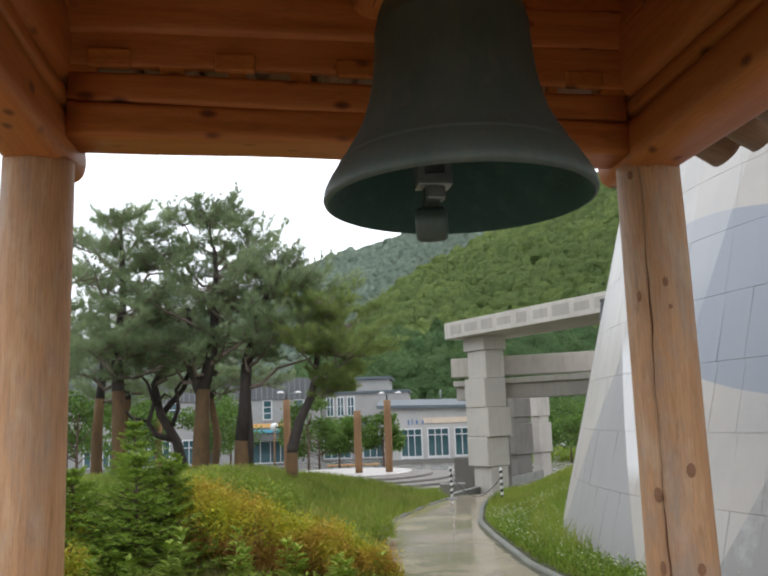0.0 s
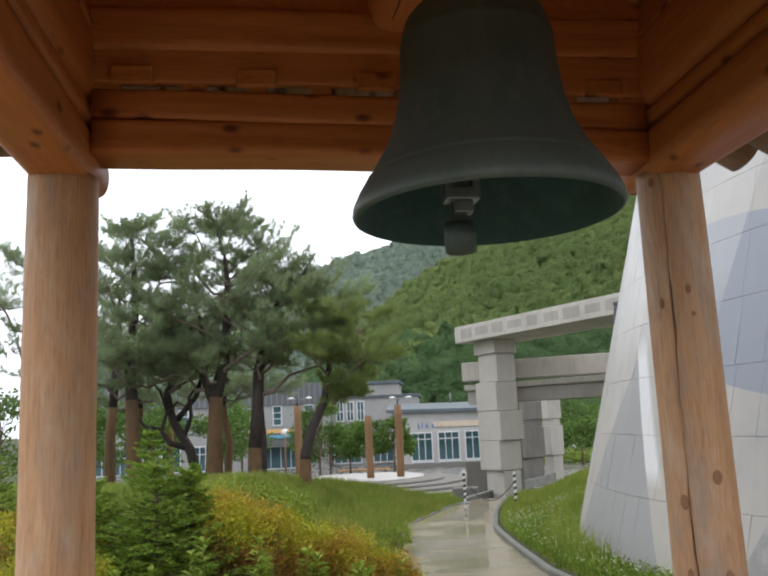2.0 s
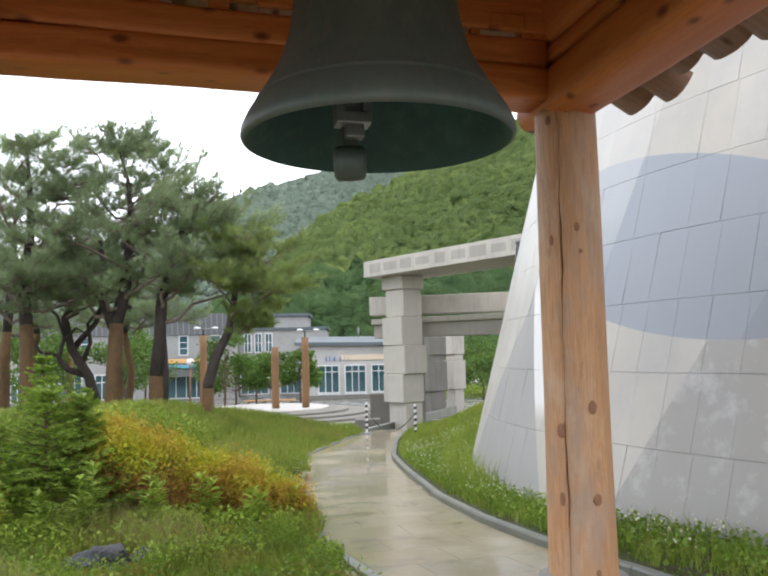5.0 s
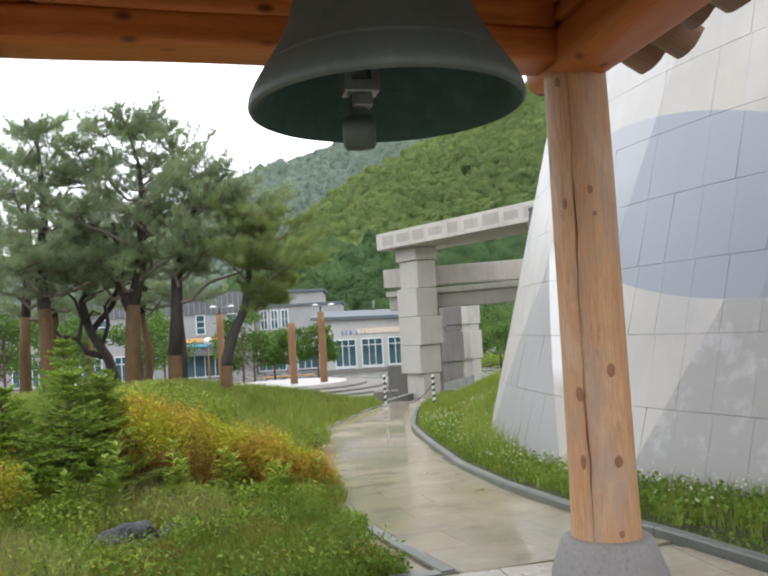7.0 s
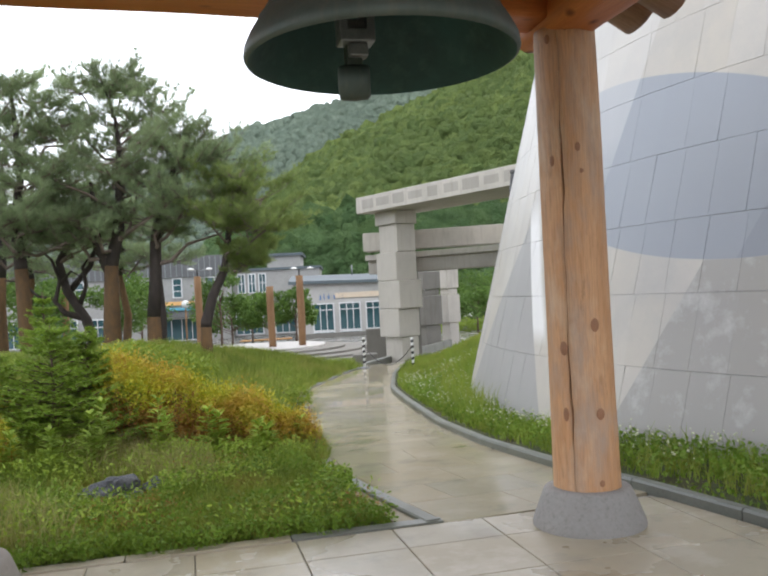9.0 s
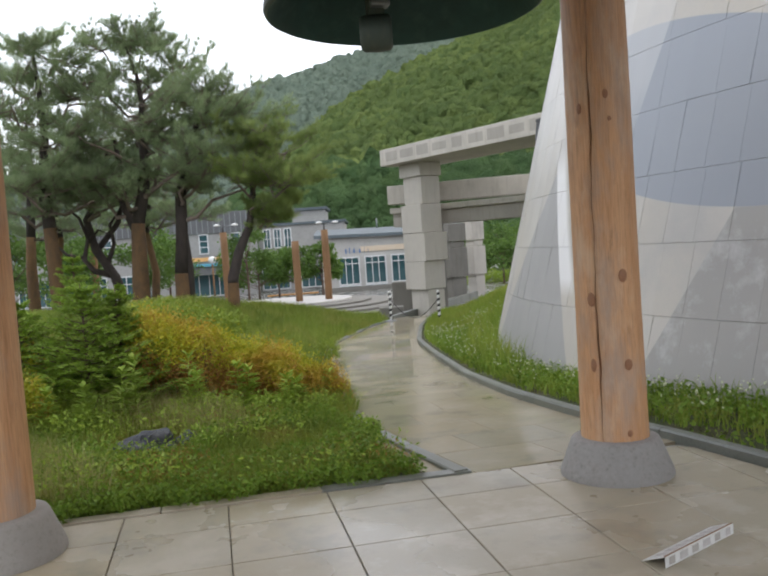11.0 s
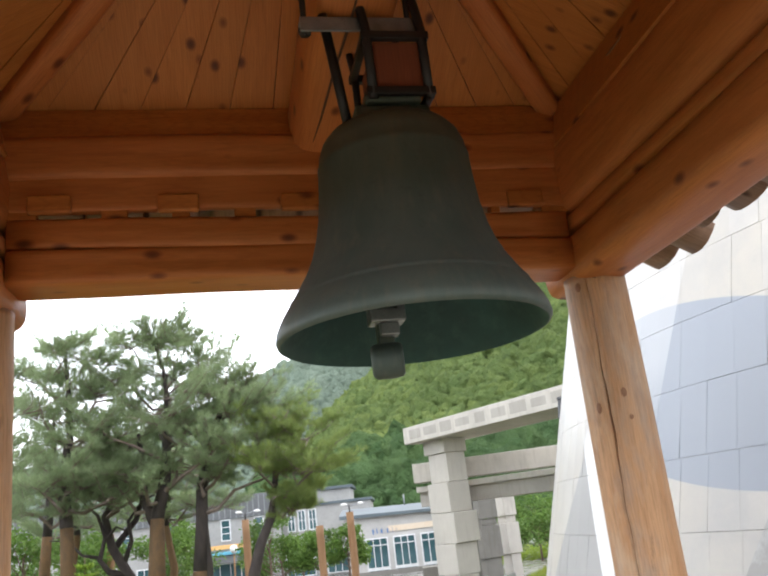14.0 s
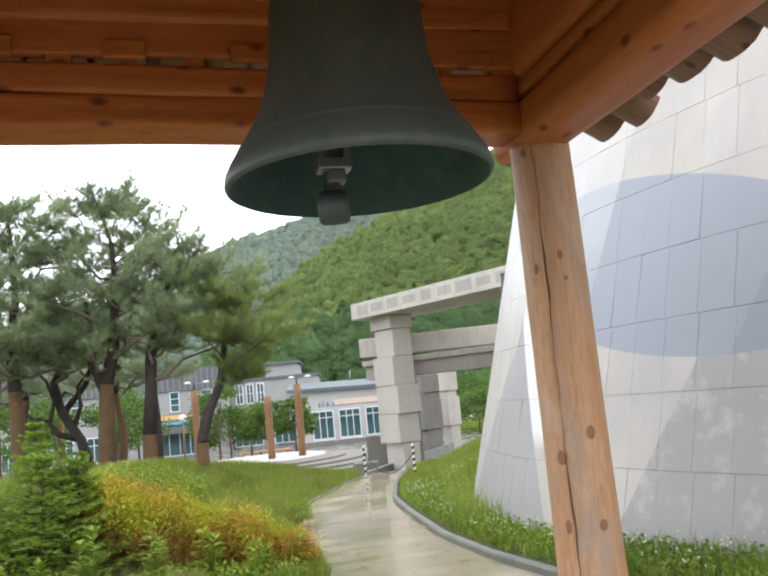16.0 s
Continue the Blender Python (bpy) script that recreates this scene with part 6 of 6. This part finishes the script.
# ---- buildings ----
def facade_frame(a, b):
    """The pose of a wall that runs from a to b on the plan, x along it and y outward to the camera."""
    d = Vector((b[0] - a[0], b[1] - a[1], 0))
    ln = d.length
    ang = math.degrees(math.atan2(d.y, d.x))
    return pose(a[0], a[1], 0, 0, 0, ang), ln


def lattice(w, h, cols, rows, bar=0.08, thin=0.05, deep=0.1):
    """A window frame in one piece: a grid of bars round open lights."""
    def cuts(size, at):
        c = [-bar, 0.0]
        for q in at:
            c += [q * size - thin / 2, q * size + thin / 2]
        return c + [size, size + bar]

    xs_, zs_ = cuts(w, [i / cols for i in range(1, cols)]), cuts(h, list(rows))
    bm = bmesh.new()
    vv = [[bm.verts.new((a - w / 2, 0, b)) for a in xs_] for b in zs_]
    for r in range(len(zs_) - 1):
        for c in range(len(xs_) - 1):
            if r % 2 == 0 or c % 2 == 0:
                bm.faces.new((vv[r][c], vv[r][c + 1], vv[r + 1][c + 1], vv[r + 1][c]))
    ext = bmesh.ops.extrude_face_region(bm, geom=bm.faces[:])
    for v in ext["geom"]:
        if isinstance(v, bmesh.types.BMVert):
            v.co.y -= deep
    bmesh.ops.recalc_face_normals(bm, faces=bm.faces[:])
    me = bpy.data.meshes.new("mesh")
    bm.to_mesh(me)
    bm.free()
    return me


def window(parent, x, z0, w, h, cols, rows, name="window", y=0.0):
    win = part(name, lattice(w, h, cols, rows), M_FRAME, parent, "white window frame", pose(x, y, z0))
    part("pane", box(w, 0.02, h), M_GLASS, win, "dark tinted glass", pose(0, -0.03, h / 2))


m1, ln1 = facade_frame((12.7, 52.55), (22.6, 49.5))
B1 = tagged(new("white_hall"), "long low white hall with tall windows and banner signs", "building")
B1.matrix_world = m1
part("wall", box(ln1, 8, 3.9, 0.02), M_WALL, B1, "", pose(ln1 / 2, 4, 0.45))
part("roof", mesh([(-0.3, -0.35, 2.28), (ln1 + 0.3, -0.35, 2.10), (ln1 + 0.3, -0.35, 2.28), (-0.3, -0.35, 2.5), (-0.3, 3.5, 2.95), (ln1 + 0.3, 3.5, 2.8), (-0.3, 8.3, 2.4), (ln1 + 0.3, 8.3, 2.3)],
                  [(0, 1, 2, 3), (3, 2, 5, 4), (4, 5, 7, 6), (0, 3, 4, 6), (1, 7, 5, 2), (0, 6, 7, 1)]), M_ROOF_BLUE, B1, "blue-grey metal roof")
part("plinth", box(ln1 + 0.1, 0.3, 0.45, 0.02), M_CONC_DARK, B1, "", pose(ln1 / 2, -0.1, -1.3))
for i in range(5):
    window(B1, 1.93 + i * 1.78, -0.86, 1.30, 1.72, 3, (0.78,))
    window(B1, 1.93 + i * 1.78, -1.36, 1.30, 0.32, 3, (), "low_window")
part("banner", box(3.4, 0.03, 0.36, 0.004), M_CREAM, B1, "cream and orange banner board", pose(4.45, -0.05, 1.42))
part("banner_end", box(0.5, 0.04, 0.62, 0.004), M_SALMON, B1, "salmon banner emblem", pose(6.15, -0.06, 1.42))
for i, (bx_, bw, bh) in enumerate(((1.05, 0.16, 0.42), (1.3, 0.1, 0.5), (1.6, 0.22, 0.3), (1.62, 0.05, 0.5), (2.0, 0.2, 0.34), (2.3, 0.06, 0.5), (2.55, 0.14, 0.24))):
    part("sign_stroke", box(bw * 0.6, 0.03, bh * 0.75, 0.005), M_BLUE, B1, "blue sign stroke", pose(bx_ + 0.72, -0.05, 1.32 + 0.05 * (i % 2)))
part("mast", tube([(4.0, 2.5, 2.8), (4.0, 2.5, 3.5)], [0.05, 0.05], 6), M_GALV, B1)

m2, ln2 = facade_frame((-9.0, 63.2), (10.0, 61.2))
B2 = tagged(new("visitor_centre"), "two-storey white building with a grey ribbed upper band", "building")
B2.matrix_world = m2
part("wall", box(ln2, 10, 5.0, 0.02), M_WALL_OFFWHITE, B2, "", pose(ln2 / 2, 5, 0.9))
part("upper_band", box(ln2 + 0.3, 10.3, 1.6, 0.02), M_WALL_GREY, B2, "grey ribbed metal band", pose(ln2 / 2, 5, 4.15))
for i in range(46):
    part("rib", box(0.07, 0.08, 1.5), M_GALV, B2, "", pose(0.3 + i * ln2 / 46.5, -0.19, 4.12))
for x_ in (2.0, 5.0, 8.2, 11.4, 15.1, 17.5):
    window(B2, x_, 1.9, 0.55, 1.35, 1, (0.33, 0.66))
for x_ in (3.2, 6.6, 10.2):
    window(B2, x_, -1.2, 2.6, 1.7, 6, (0.7,), "glass_front")
part("canopy", box(3.4, 1.4, 0.22, 0.03), M_TEAL, B2, "blue entrance canopy", pose(15.2, -0.7, 1.0))
part("canopy_edge", box(3.4, 0.1, 0.3, 0.02), M_ORANGE, B2, "orange sign strip", pose(14.6, -0.3, 1.42))
part("canopy_under", box(3.2, 1.3, 0.5, 0.02), M_WALL_GREY, B2, "", pose(15.2, -0.6, 0.6))
window(B2, 15.3, -1.3, 3.0, 1.55, 4, (), "glass_door")

m3, ln3 = facade_frame((10.2, 62.0), (16.6, 60.0))
B3 = tagged(new("stair_tower"), "white block with tall narrow windows and a flat grey roof", "building")
B3.matrix_world = m3
part("wall", box(ln3, 7, 5.1, 0.02), M_WALL_OFFWHITE, B3, "", pose(ln3 / 2, 3.5, 1.1))
part("upper_block", box(2.6, 5, 1.3, 0.02), M_WALL_OFFWHITE, B3, "", pose(3.9, 4, 4.1))
part("roof_slab", box(3.0, 5.4, 0.22, 0.02), M_ROOF_BLUE, B3, "flat grey roof slab", pose(3.9, 4, 4.86))
part("roof_edge", box(ln3 + 0.3, 7.3, 0.2, 0.02), M_ROOF_BLUE, B3, "", pose(ln3 / 2, 3.5, 3.72))
for x_ in (0.7, 1.5, 2.3):
    window(B3, x_, 2.0, 0.45, 1.35, 2, (0.5,))
for x_ in (1.2, 4.2):
    window(B3, x_, -1.2, 2.0, 1.6, 4, (0.7,), "glass_front")
